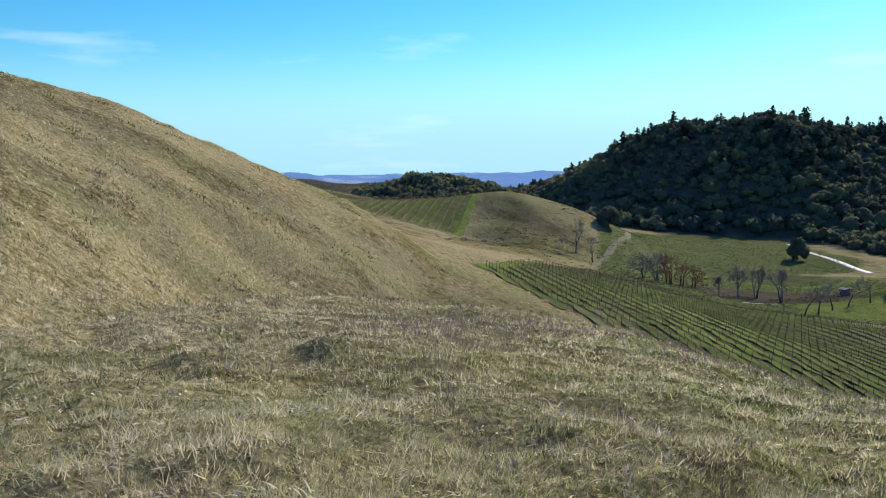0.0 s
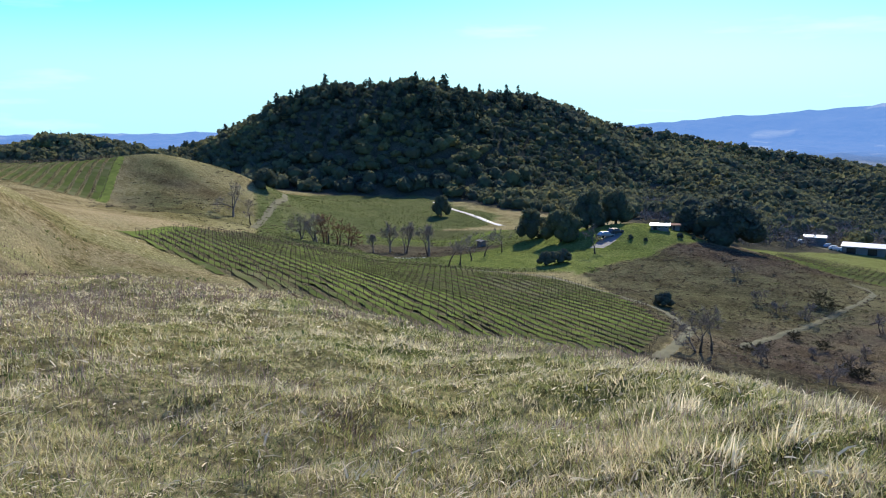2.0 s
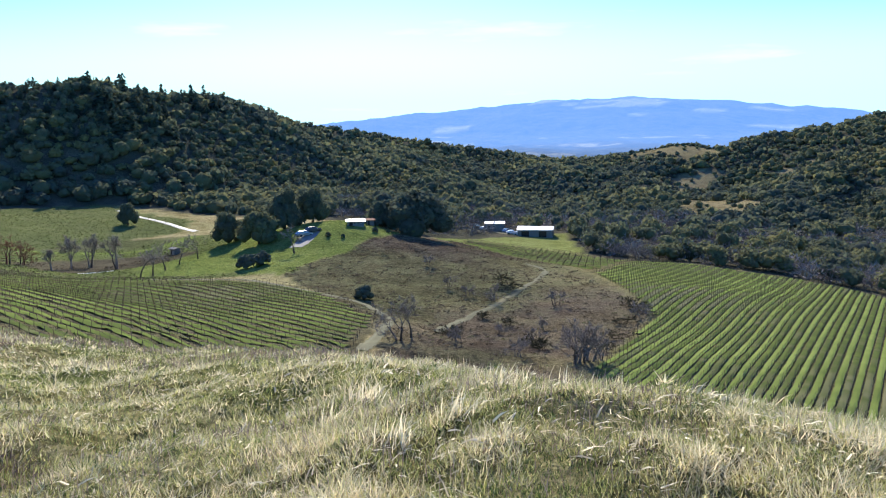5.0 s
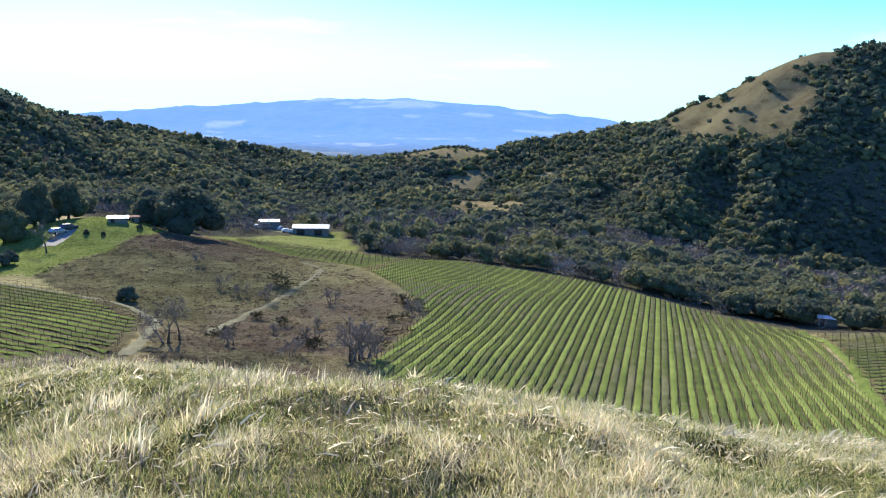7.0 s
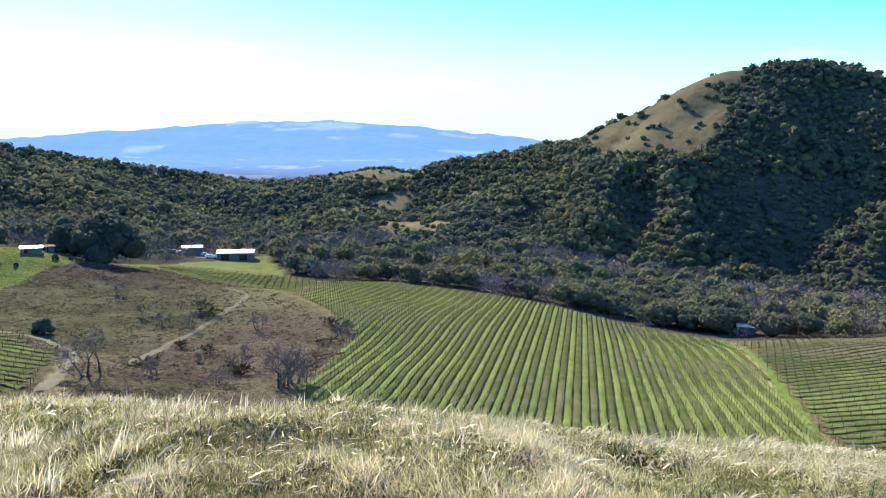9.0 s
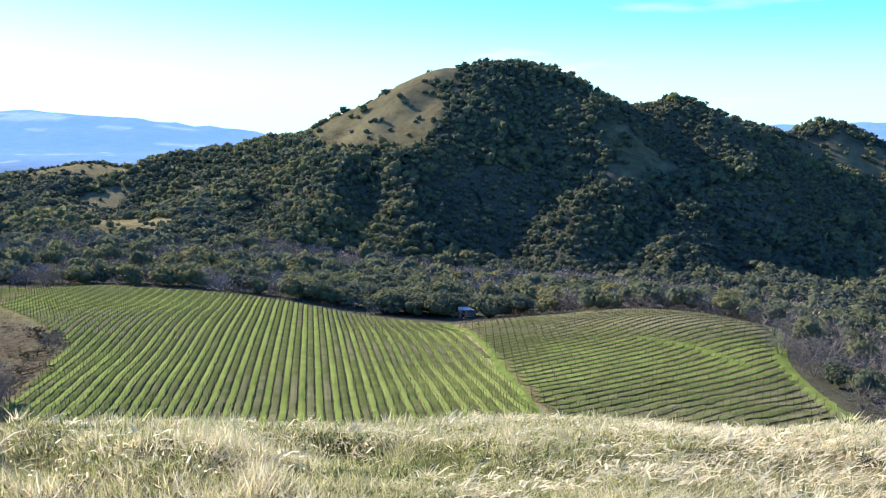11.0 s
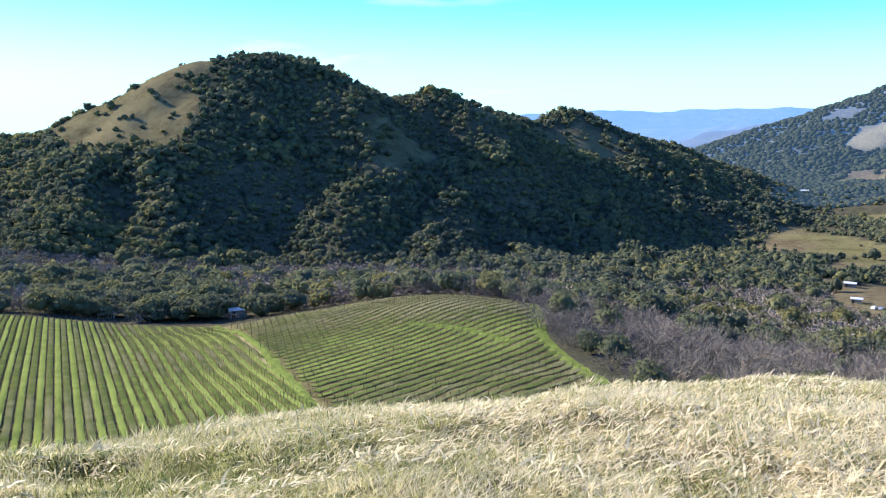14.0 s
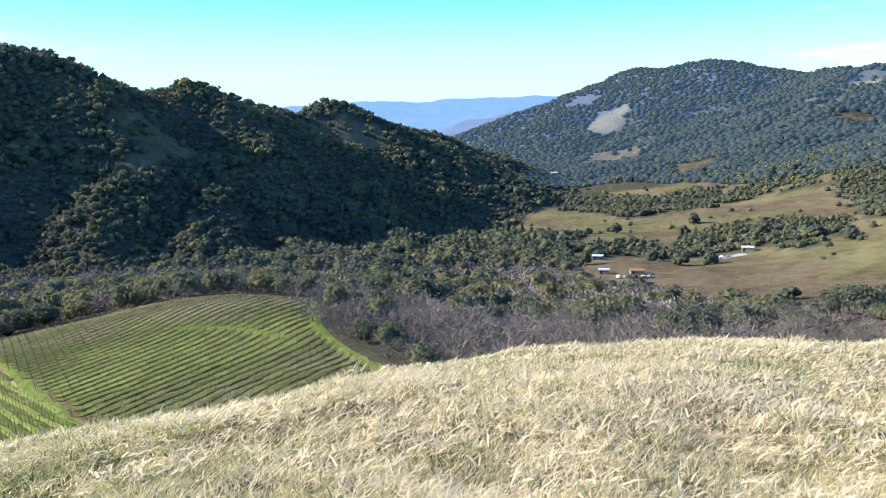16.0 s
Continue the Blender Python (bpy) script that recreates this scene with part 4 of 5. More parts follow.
    co = np.stack([c - side * w, c + side * w, c + d * g.uniform(0.25, 0.5, (count, 1))], 1).reshape(-1, 3)
    return co, np.arange(count * 3).reshape(-1, 3)


TUFTS = [tuft_shape(14, 200 + s) for s in range(5)]
X, Y = spread(-34, -3, 92, 262, lambda r: 1.25, 5)
ok = in_shape(X, Y, SCRUB_KNOLL, 5) & (rng.random(len(X)) < vnoise(X, Y, 9, 3, 171) * 1.3)
X2, Y2 = spread(-63, -49, 190, 300, lambda r: 1.9, 6)
ok2 = rng.random(len(X2)) < np.clip(vnoise(X2, Y2, 22, 3, 181) * 3 - 1.0, 0.06, 0.9) * (np.hypot(X2, Y2) < 262)
X3, Y3 = spread(-49, -36.5, 212, 258, lambda r: 1.8, 7)
ok3 = rng.random(len(X3)) < np.clip(vnoise(X3, Y3, 25, 3, 191) * 4 - 1.5, 0, 0.9)
X4, Y4 = spread(56, 84, 200, 620, lambda r: 6.0, 8)
ok4 = rng.random(len(X4)) < np.clip(vnoise(X4, Y4, 30, 3, 201) * 3 - 1.5, 0.02, 0.8)
X, Y = np.concatenate([X[ok], X2[ok2], X3[ok3], X4[ok4]]), np.concatenate([Y[ok], Y2[ok2], Y3[ok3], Y4[ok4]])
S = rng.uniform(0.25, 1.0, len(X)) ** 1.5 * np.where(np.hypot(X, Y) > 220, 1.5, 1.1)
scatter("scrub", TUFTS, X, Y, land(X, Y), S, S * 0.45, np.clip(rng.normal(0.5, 0.25, len(X)), 0, 1), M_SCRUB, "low brown scrub and dead weeds on the knolls", "scrub")

# rough grass; the meadow's backlit dark and the knoll's sunlit bright are put into the tint
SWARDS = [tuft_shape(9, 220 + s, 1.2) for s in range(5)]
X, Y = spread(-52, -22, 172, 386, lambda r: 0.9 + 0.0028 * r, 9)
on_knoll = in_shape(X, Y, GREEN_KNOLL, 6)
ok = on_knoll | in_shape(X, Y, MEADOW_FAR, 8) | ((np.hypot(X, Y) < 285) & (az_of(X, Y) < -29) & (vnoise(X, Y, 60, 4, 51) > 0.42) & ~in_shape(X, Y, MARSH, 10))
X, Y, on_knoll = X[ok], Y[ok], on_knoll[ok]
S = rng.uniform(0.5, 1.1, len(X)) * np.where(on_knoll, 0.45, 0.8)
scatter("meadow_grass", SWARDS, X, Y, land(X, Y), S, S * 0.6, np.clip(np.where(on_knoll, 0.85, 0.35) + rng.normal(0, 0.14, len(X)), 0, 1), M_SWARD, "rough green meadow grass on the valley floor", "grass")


# ---- vineyards ----
def empty(name, at_place, label, category, group=""):
    e = new(name)
    e.empty_display_size = 0.3
    e.location = at_place
    return tagged(e, label, category, group)


def part(name, co, faces, mat, parent, label="", tints=None):
    """One mesh object under a thing; co in the world."""
    me = bpy.data.meshes.new(name)
    mesh_fill(me, np.asarray(co, float) - np.array(parent.matrix_basis.translation), np.asarray(faces))
    if tints is not None:
        float_attribute(me, "tint", tints)
    me.materials.append(mat)
    ob = new(name, me)
    ob.parent = parent
    return tagged(ob, label)


def prisms(p0, p1, w0, w1):
    """Three-sided sticks from p0 to p1, as arrays."""
    p0, p1 = np.asarray(p0, float), np.asarray(p1, float)
    n = len(p0)
    d = p1 - p0
    s = np.cross(d, np.where(np.abs(d[:, 2:]) > 0.8 * np.linalg.norm(d, axis=1)[:, None], [[1.0, 0, 0]], [[0, 0, 1.0]]))
    s /= np.linalg.norm(s, axis=1)[:, None] + 1e-9
    t = np.cross(d, s)
    t /= np.linalg.norm(t, axis=1)[:, None] + 1e-9
    w0, w1 = np.reshape(w0, (-1, 1)) * np.ones((n, 1)), np.reshape(w1, (-1, 1)) * np.ones((n, 1))
    ring = [s, -0.5 * s + 0.87 * t, -0.5 * s - 0.87 * t]
    co = np.stack([p0 + w0 * q for q in ring] + [p1 + w1 * q for q in ring], 1).reshape(-1, 3)
    f = np.array([(0, 1, 4), (0, 4, 3), (1, 2, 5), (1, 5, 4), (2, 0, 3), (2, 3, 5)])
    return co, (f[None] + (np.arange(n) * 6)[:, None, None]).reshape(-1, 3)


def row_lines(shape, heading, spacing, centre=None):
    """Vine rows over a plan outline: straight on a heading, or rings round a centre."""
    cx, cy = polar(np.array([c[0] for c in shape], float), np.array([c[1] for c in shape], float))
    out = []
    if centre is None:
        dx, dy = math.sin(radians(heading)), math.cos(radians(heading))
        s, q = cx * dx + cy * dy, cx * dy - cy * dx
        for off in np.arange(q.min() + spacing / 2, q.max(), spacing):
            t = np.arange(s.min(), s.max(), 1.8)
            out.append((dx * t + dy * off, dy * t - dx * off))
    else:
        ox, oy = centre
        rad, ang = np.hypot(cx - ox, cy - oy), np.arctan2(cx - ox, cy - oy)
        for q in np.arange(rad.min() + spacing / 2, rad.max(), spacing):
            t = np.arange(ang.min(), ang.max(), 1.5 / q)
            out.append((ox + q * np.sin(t), oy + q * np.cos(t)))
    rows = []
    for x, y in out:
        ok = in_shape(x, y, shape)
        edges = np.flatnonzero(np.diff(np.concatenate([[0], ok.astype(int), [0]])))
        for a, b in zip(edges[::2], edges[1::2]):
            if b - a >= 5:
                rows.append((x[a:b], y[a:b]))
    return rows


def vine_row(x, y, spacing, group, green=0.5, seed=0, lush=0.6, wood=1.0):
    g = np.random.default_rng(seed)
    z = land(x, y)
    row = empty("vine_row", (x[0], y[0], z[0]), "dormant pruned vine row beside a green cover-crop alley" if lush > 0.5 or "main" not in group else "dormant pruned vine row beside a dull half-tilled alley", "vine row", group)
    dx, dy = np.gradient(x), np.gradient(y)
    ll = np.hypot(dx, dy)
    nx, ny = dy / ll, -dx / ll
    # the alley's green strip
    h = spacing * green / 2
    wob = lambda: g.normal(0, 0.03 * spacing, len(x))
    mid = spacing / 2
    cols = [(mid - h + wob()), mid + wob() * 0.5, (mid + h + wob())]
    lift = [0.08, 0.15, 0.08]
    co = np.stack([np.stack([x + nx * c, y + ny * c, land(x + nx * c, y + ny * c) + u + np.abs(g.normal(0, 0.04, len(x)))], -1) for c, u in zip(cols, lift)], 1)
    n = len(x)
    i = np.arange(n - 1)[:, None] * 3
    fa = np.concatenate([np.stack([i + k, i + 1 + k, i + 4 + k, i + 3 + k], -1).reshape(-1, 4) for k in (0, 1)])
    part("cover_crop", co.reshape(-1, 3), fa, M_COVER, row, "bright green grass strip" if lush > 0.5 or "main" not in group else "dull half-tilled strip", np.repeat(np.clip(lush + 0.8 * (vnoise(x, y, 26, 3, 91) - 0.5) + g.normal(0, 0.08, n) - (0.35 * smooth(np.hypot(x, y), 150, 172) if "east" in group else 0), 0, 1), 3))
    # trunks, arms and stakes
    base = np.stack([x, y, z], -1)
    top = base + np.stack([g.normal(0, 0.06, n), g.normal(0, 0.06, n), g.uniform(0.7, 0.95, n)], -1)
    c1, f1 = prisms(base, top, 0.03 * wood, 0.022 * wood)
    c2, f2 = prisms(top[:-1], top[1:] + np.array([0, 0, 0.02]), 0.016 * wood, 0.014 * wood)
    k = np.repeat(np.arange(n), 1)
    s0 = top[k] + np.stack([dx[k], dy[k], 0 * k], -1) * g.uniform(-0.45, 0.45, (len(k), 1))
    c3, f3 = prisms(s0, s0 + np.stack([g.normal(0, 0.12, len(k)), g.normal(0, 0.12, len(k)), g.uniform(0.15, 0.5, len(k))], -1), 0.025 * wood, 0.012)
    co = np.vstack([c1, c2, c3])
    tagged(part("vine", co, np.vstack([f1, f2 + len(c1), f3 + len(c1) + len(c2)]), M_VINE, row, "dark bare vine trunks and cordons", np.repeat(g.uniform(0, 1, len(co) // 6), 6)), kind="stuff")
    st = np.arange(int(g.integers(0, 6)), n, 6)
    c, f = prisms(base[st], base[st] + np.array([0, 0, 1.05]), 0.016, 0.016)
    tagged(part("stake", c, f, M_VINE, row, "thin dark trellis stakes", np.full(len(c), 0.6)), kind="stuff")
    return row


for shape, heading, spacing, centre, group, green, lush in ((FIELD_MAIN, 11, 1.14, None, "rows of the main vineyard", 0.74, 0.84), (FIELD_YARD, 82, 1.9, None, "rows of the yard vineyard", 0.5, 0.5), (FIELD_EAST, 73, 2.2, None, "rows of the east vineyard", 0.55, 0.4),
        (FIELD_LOWER, 106, 2.5, None, "rows of the lower vineyard", 0.5, 0.4), (FIELD_UPPER, 126, 2.5, None, "rows of the upper vineyard", 0.62, 0.28)):
    for k, (x, y) in enumerate(row_lines(shape, heading, spacing, centre)):
        vine_row(x, y, spacing, group, green, k, lush - (0.5 if k % 2 else 0.0) * (shape is FIELD_MAIN), 1.5 if shape in (FIELD_LOWER, FIELD_UPPER) else 1.2)


# ---- tracks and borders ----
def track(name, places, width, mat, label, lift=0.14):
    p = np.array(places, float)
    cx, cy = polar(p[:, 0], p[:, 1])
    s = np.concatenate([[0], np.cumsum(np.hypot(np.diff(cx), np.diff(cy)))])
    t = np.arange(0, s[-1], 1.2)
    x, y = np.interp(t, s, cx), np.interp(t, s, cy)
    for _ in range(6):
        x[1:-1], y[1:-1] = (x[:-2] + x[1:-1] * 2 + x[2:]) / 4, (y[:-2] + y[1:-1] * 2 + y[2:]) / 4
    dx, dy = np.gradient(x), np.gradient(y)
    ll = np.hypot(dx, dy)
    g = np.random.default_rng(len(t))
    rows = []
    for k in np.linspace(-0.5, 0.5, 5):
        w = width * k + (g.normal(0, 0.12, len(t)) if abs(k) == 0.5 else 0)
        px, py = x + dy / ll * w, y - dx / ll * w
        rows.append(np.stack([px, py, land(px, py) + lift - (0.06 if abs(k) == 0.25 else 0) - (0.12 if abs(k) == 0.5 else 0)], -1))
    co = np.stack(rows, 1).reshape(-1, 3)
    i = np.arange(len(t) - 1)[:, None] * 5
    fa = np.concatenate([np.stack([i + k, i + 1 + k, i + 6 + k, i + 5 + k], -1).reshape(-1, 4) for k in range(4)])
    me = bpy.data.meshes.new(name)
    mesh_fill(me, co, fa)
    float_attribute(me, "tint", np.clip(g.normal(0.6, 0.12, len(co)), 0, 1))
    me.materials.append(mat)
    return tagged(new(name, me), label, "path", kind="structure")


track("path", [(-24.6, 104), (-22.8, 122), (-22.4, 131), (-24.1, 142), (-27.6, 152), (-32.4, 168), (-39, 175)], 1.6, M_PATH, "pale gravel track round the vineyard")
track("path", [(-19.6, 127), (-18.4, 133), (-17.0, 144), (-14.7, 156), (-13.2, 165), (-12.1, 175), (-11.6, 185), (-12.1, 190), (-13.2, 194)], 1.3, M_PATH, "pale farm track up the scrubby knoll")
track("path", [(-52.1, 211), (-51.6, 224), (-51.1, 235), (-50.6, 250), (-49.9, 263), (-49.9, 300), (-50.8, 312)], 1.8, M_PATH, "pale track over the far shoulder")
track("verge", [(20.3, 197), (23.2, 150), (26.6, 103), (27.6, 82)], 1.7, M_COVER, "bright green grass verge between two vineyards")
track("verge", [(-61.5, 216), (-60.2, 258), (-60.7, 290)], 3.0, M_COVER, "green grass headland of the upper vineyard")
track("verge", [(-60.4, 119), (-58.5, 128), (-56.6, 152), (-55.6, 166)], 2.2, M_COVER, "green headland of the lower vineyard")
track("verge", [(33.4, 156), (37, 148), (40.6, 136)], 2.2, M_COVER, "green access strip through the vineyard")
track("verge", [(42.0, 173), (42.6, 140), (47.2, 108)], 2.4, M_COVER, "green headland beside the trees")
track("road", [(-39.9, 372), (-38.2, 345), (-36.6, 318), (-35.2, 300)], 2.4, M_ROAD, "pale wet lane glaring against the light")


# ---- grass underfoot ----
def blades(name, x, y, length, lean_dir, lean, width, tint, mat, label, lift=0.0, fine=True):
    """Bent tapering blades, joined into one mesh."""
    g = np.random.default_rng(len(x) + 1)
    n = len(x)
    z = land(x, y) - 0.02 + lift
    a = lean_dir
    turn = a + math.pi / 2 + g.normal(0, 0.5, n)
    side = np.stack([np.cos(turn), np.sin(turn), g.normal(0, 0.25, n)], -1)
    out = np.stack([np.cos(a), np.sin(a), np.zeros(n)], -1)
    p0 = np.stack([x, y, z], -1)
    l, k = length[:, None], lean[:, None]
    up = np.array([0, 0, 1.0])
    rise = np.sqrt(np.clip(1 - (k * 0.985) ** 2, 0.0, 1))
    p1 = p0 + l * 0.5 * (out * k * 0.93 + up * rise)
    p2 = p1 + l * 0.5 * (out * np.minimum(k + 0.12, 1) + up * (rise * 0.7 - 0.2 * k))
    w = width[:, None]
    if fine:
        co = np.stack([p0 - side * w, p0 + side * w, p1 - side * w * 0.8, p1 + side * w * 0.8, p2], 1).reshape(-1, 3)
        f = np.array([(0, 1, 3), (0, 3, 2), (2, 3, 4)])
    else:
        co = np.stack([p0 - side * w, p0 + side * w, p2 + up * (0.012 + l * 0.12)], 1).reshape(-1, 3)
        f = np.array([(0, 1, 2)])
    corners = 5 if fine else 3
    fa = (f[None] + (np.arange(n) * corners)[:, None, None]).reshape(-1, 3)
    me = bpy.data.meshes.new(name)
    mesh_fill(me, co, fa)
    float_attribute(me, "tint", np.repeat(np.clip(tint, 0, 1), corners))
    me.materials.append(mat)
    return tagged(new(name, me), label, "grass", kind="stuff")


def lawn(count, r0, r1, seed, az0=-97, az1=88):
    g = np.random.default_rng(seed)
    az = g.uniform(az0, az1, count)
    edge = np.minimum(r1, np.interp(az, [-62, -50, -38, -25, -14, 60, 90], [200, 60, 32, 17, 13, 14, 18]))
    r = r0 * (edge / r0) ** g.random(count)
    return (*polar(az, r), r, az, g)


def swirl(x, y):
    """The way the matted grass lies, in radians; on the eastern brow the wind has combed it one way."""
    wild = np.interp(az_of(x, y), [-90, -20, 15, 40], [0.8, 1.0, 0.9, 0.5])
    return -0.55 + wild * ((vnoise(x, y, 2.2, 2, 121) - 0.5) * 4 + (vnoise(x, y, 9, 2, 122) - 0.5) * 3)


STRAW = ([-95, -60, -30, -12, 2, 14, 28, 45, 85], [0.9, 0.5, 0.3, 0.26, 0.32, 0.55, 0.85, 1.0, 1.0])

# short dense turf, yellow-green against the light
x, y, r, az, g = lawn(600000, 2.4, 60, 1)
ok = g.random(len(x)) < np.interp(az, [-95, -60, -30, 5, 20, 40, 85], [0.45, 0.85, 1.0, 1.0, 0.7, 0.3, 0.25]) * np.interp(r, [1.6, 30, 60], [1, 0.9, 0.5])
x, y, r, az = x[ok], y[ok], r[ok], az[ok]
g = np.random.default_rng(11)
clump = vnoise(x, y, 0.2, 2, 115)
patch, knob, wide_patch = vnoise(x, y, 0.42, 2, 111), vnoise(x, y, 1.1, 3, 5), vnoise(x, y, 3.5, 2, 114)
tint = 0.28 + (clump - 0.5) * 0.65 + (patch - 0.5) * 0.75 + (knob - 0.5) * 0.45 + (wide_patch - 0.5) * 0.35 + g.normal(0, 0.13, len(x)) + np.interp(az, [-90, -45, 0, 20, 45, 85], [0.0, -0.01, 0.05, 0.1, 0.18, 0.2])
# last term: shade under the eastern straw, put in as dark green patches
tint = tint + 0.22 * smooth(r, 10, 22) * (az < -50) - 0.3 * smooth(patch, 0.5, 0.62) * (az > 25)
long_, turn_, bow_ = g.uniform(0.025, 0.08, len(x)) * (0.3 + 1.5 * patch) * (0.25 + 1.6 * clump) * (1 + r / 45), g.uniform(0, 6.28, len(x)), np.clip(np.abs(g.normal(0.72, 0.22, len(x))), 0, 0.98)
blades("green_grass", x, y, long_, turn_, bow_, 0.0012 + 0.00062 * r, np.clip(tint, 0, 0.7), M_BLADE, "short yellow-green winter turf glowing against the light", 0.01, False)

# straw, beaten flat
x, y, r, az, g = lawn(440000, 1.6, 118, 2)
lay = 0.65 * vnoise(x, y, 0.6, 2, 101) + 0.35 * vnoise(x, y, 1.1, 3, 5)
ok = (g.random(len(x)) < np.interp(az, *STRAW) * 1.05 + np.where(az < -66, smooth(r, 15, 30), 0) - 0.3 * smooth(r, 10, 18) * (az > -66) * (az < -25)) & (g.random(len(x)) < np.maximum(smooth(lay, 0.42, 0.58), np.interp(az, [10, 40], [0, 0.6])))
x, y, r, az, lay = x[ok], y[ok], r[ok], az[ok], lay[ok]
g = np.random.default_rng(12)
tint = 0.66 + (vnoise(x, y, 0.5, 2, 112) - 0.5) * 0.9 + (vnoise(x, y, 5, 2, 113) - 0.5) * 0.4 + g.normal(0, 0.22, len(x)) + np.interp(az, [-90, -40, -20, 5, 30, 60], [0.0, -0.05, -0.12, -0.06, 0.1, 0.14])
length = g.uniform(0.03, 0.09, len(x)) * (1 + r / 28)
heading, lean = swirl(x, y) + g.normal(0, 1.15, len(x)), np.clip(g.normal(0.97, 0.08, len(x)), 0.3, 1.0)
for name, pick in (("straw", r < 2.6), ("straw_beyond", r >= 2.6)):
    blades(name, x[pick], y[pick], length[pick], heading[pick], lean[pick], 0.001 + 0.00046 * r[pick], tint[pick], M_BLADE, "straw-coloured grass beaten flat by the wind", g.uniform(0, 0.05, pick.sum()), name == "straw")

# tussocks: mops of old blades that arch out and droop over the hollows
cx, cy = spread(-96, 87, 2.5, 60, lambda r: 0.3 + 0.05 * r, 26)
g = np.random.default_rng(27)
caz = np.degrees(np.arctan2(cx, cy))
ok = g.random(len(cx)) < np.interp(caz, [-95, -45, 5, 25], [0.55, 0.5, 0.42, 0.16])
cx, cy, caz = cx[ok], cy[ok], caz[ok]
cr = np.hypot(cx, cy)
dry = g.random(len(cx)) < np.interp(caz, [-95, -60, -20, 8, 30, 85], [0.75, 0.5, 0.3, 0.35, 0.85, 0.85])
mood = np.where(dry, g.normal(0.7, 0.13, len(cx)) + np.interp(caz, [-30, -10, 10, 40], [0, -0.08, 0, 0.14]), g.normal(0.2, 0.1, len(cx)))
wide = g.uniform(0.4, 1.1, len(cx))
k = np.repeat(np.arange(len(cx)), 40)
spin = g.uniform(0, 6.28, len(k))
out_ = np.abs(g.normal(0, 0.07, len(k))) * wide[k] * (1 + cr[k] / 25)
x, y = cx[k] + out_ * np.cos(spin), cy[k] + out_ * np.sin(spin)
lay_ = swirl(cx[k], cy[k])
heading = np.arctan2(np.sin(spin) + 0.9 * np.sin(lay_), np.cos(spin) + 0.9 * np.cos(lay_)) + g.normal(0, 0.3, len(k))
r = np.hypot(x, y)
length = g.uniform(0.05, 0.12, len(k)) * wide[k] * (1 + r / 30)
mound = 0.12 * wide[k] * np.exp(-(out_ / (0.1 * (1 + cr[k] / 25))) ** 2)
tint = mood[k] + g.normal(0, 0.13, len(k))
lean = np.clip(g.normal(0.8, 0.16, len(k)), 0.2, 1)
for name, pick in (("tussocks", r < 5), ("tussocks_beyond", r >= 5)):
    blades(name, x[pick], y[pick], length[pick], heading[pick], lean[pick], 0.0007 + 0.0004 * r[pick], tint[pick], M_BLADE, "shaggy tussocks of old bleached and green grass", mound[pick], name == "tussocks")

# pale stalks that catch the sun
x, y, r, az, g = lawn(56000, 1.8, 34, 4)
ok = g.random(len(x)) < np.interp(az, [-95, -40, -25, 0, 12, 40, 85], [0.6, 0.5, 0.4, 0.5, 0.85, 1, 1])
ok &= vnoise(x, y, 0.55, 2, 116) > np.interp(az, [-90, 0, 40], [0.5, 0.48, 0.4])
x, y, r, az = x[ok], y[ok], r[ok], az[ok]
g = np.random.default_rng(13)
blades("pale_stalks", x, y, g.uniform(0.04, 0.08, len(x)) + 0.12 * g.random(len(x)) ** 3, swirl(x, y) + g.normal(0, 1.1, len(x)), np.clip(g.normal(0.94, 0.1, len(x)), 0.1, 1.0), (0.0013 + 0.0006 * r) * g.uniform(0.5, 1.9, len(x)), g.uniform(0.8, 1.0, len(x)), M_BLADE, "broad bleached grass stalks", 0.05)

# tall bleached tufts along the brow
g = np.random.default_rng(14)
where = [(-24.5, 7.0), (-23.6, 7.4), (-20.6, 7.2), (-20.2, 7.5), (-17, 7.3), (-15.8, 7.6), (-14.2, 7.4), (-11, 7.8), (-8, 7.8), (-26, 6.2), (-22, 5.2), (-18, 5.6), (-3, 7.6)]
x, y = np.concatenate([polar(a + g.normal(0, 0.55, 46), q + g.normal(0, 0.08, 46)) for a, q in where], axis=1)
blades("bleached_tufts", x, y, g.uniform(0.1, 0.32, len(x)), g.normal(0.4, 0.8, len(x)), np.clip(np.abs(g.normal(0.35, 0.25, len(x))), 0, 0.95), np.full(len(x), 0.0045), g.uniform(0.8, 1, len(x)), M_BLADE, "upright bleached grass tufts glowing on the brow")

# brown weeds, dark clumps
x, y, r, az, g = lawn(330000, 3, 75, 5)
ok = (vnoise(x, y, 3.5, 3, 131) > 0.45) & (az < 12) & (g.random(len(x)) < np.interp(az, [-95, -72, -62, -15, 5], [0.12, 0.4, 1, 0.6, 0.1]) * np.interp(r, [3, 5, 12, 20], [0.05, 0.12, 0.42, 1]))
x, y, r, az = x[ok], y[ok], r[ok], az[ok]
g = np.random.default_rng(15)
blades("dry_weeds", x, y, g.uniform(0.06, 0.2, len(x)) * (1 + r / 50), g.uniform(0, 6.28, len(x)), g.uniform(0, 0.6, len(x)), 0.0007 + 0.00045 * r, g.uniform(0.2, 1, len(x)), M_WEED, "brown leafless weed stalks standing in the grass", 0.0, False)
spots = spread(-95, 22, 3.0, 95, lambda r: 0.9 + 0.06 * r, 16)
ok = np.random.default_rng(17).random(len(spots[0])) < 0.45
cx, cy = spots[0][ok], spots[1][ok]
g = np.random.default_rng(18)
k = np.repeat(np.arange(len(cx)), 45)
grow = 0.12 + 0.006 * np.hypot(cx[k], cy[k])
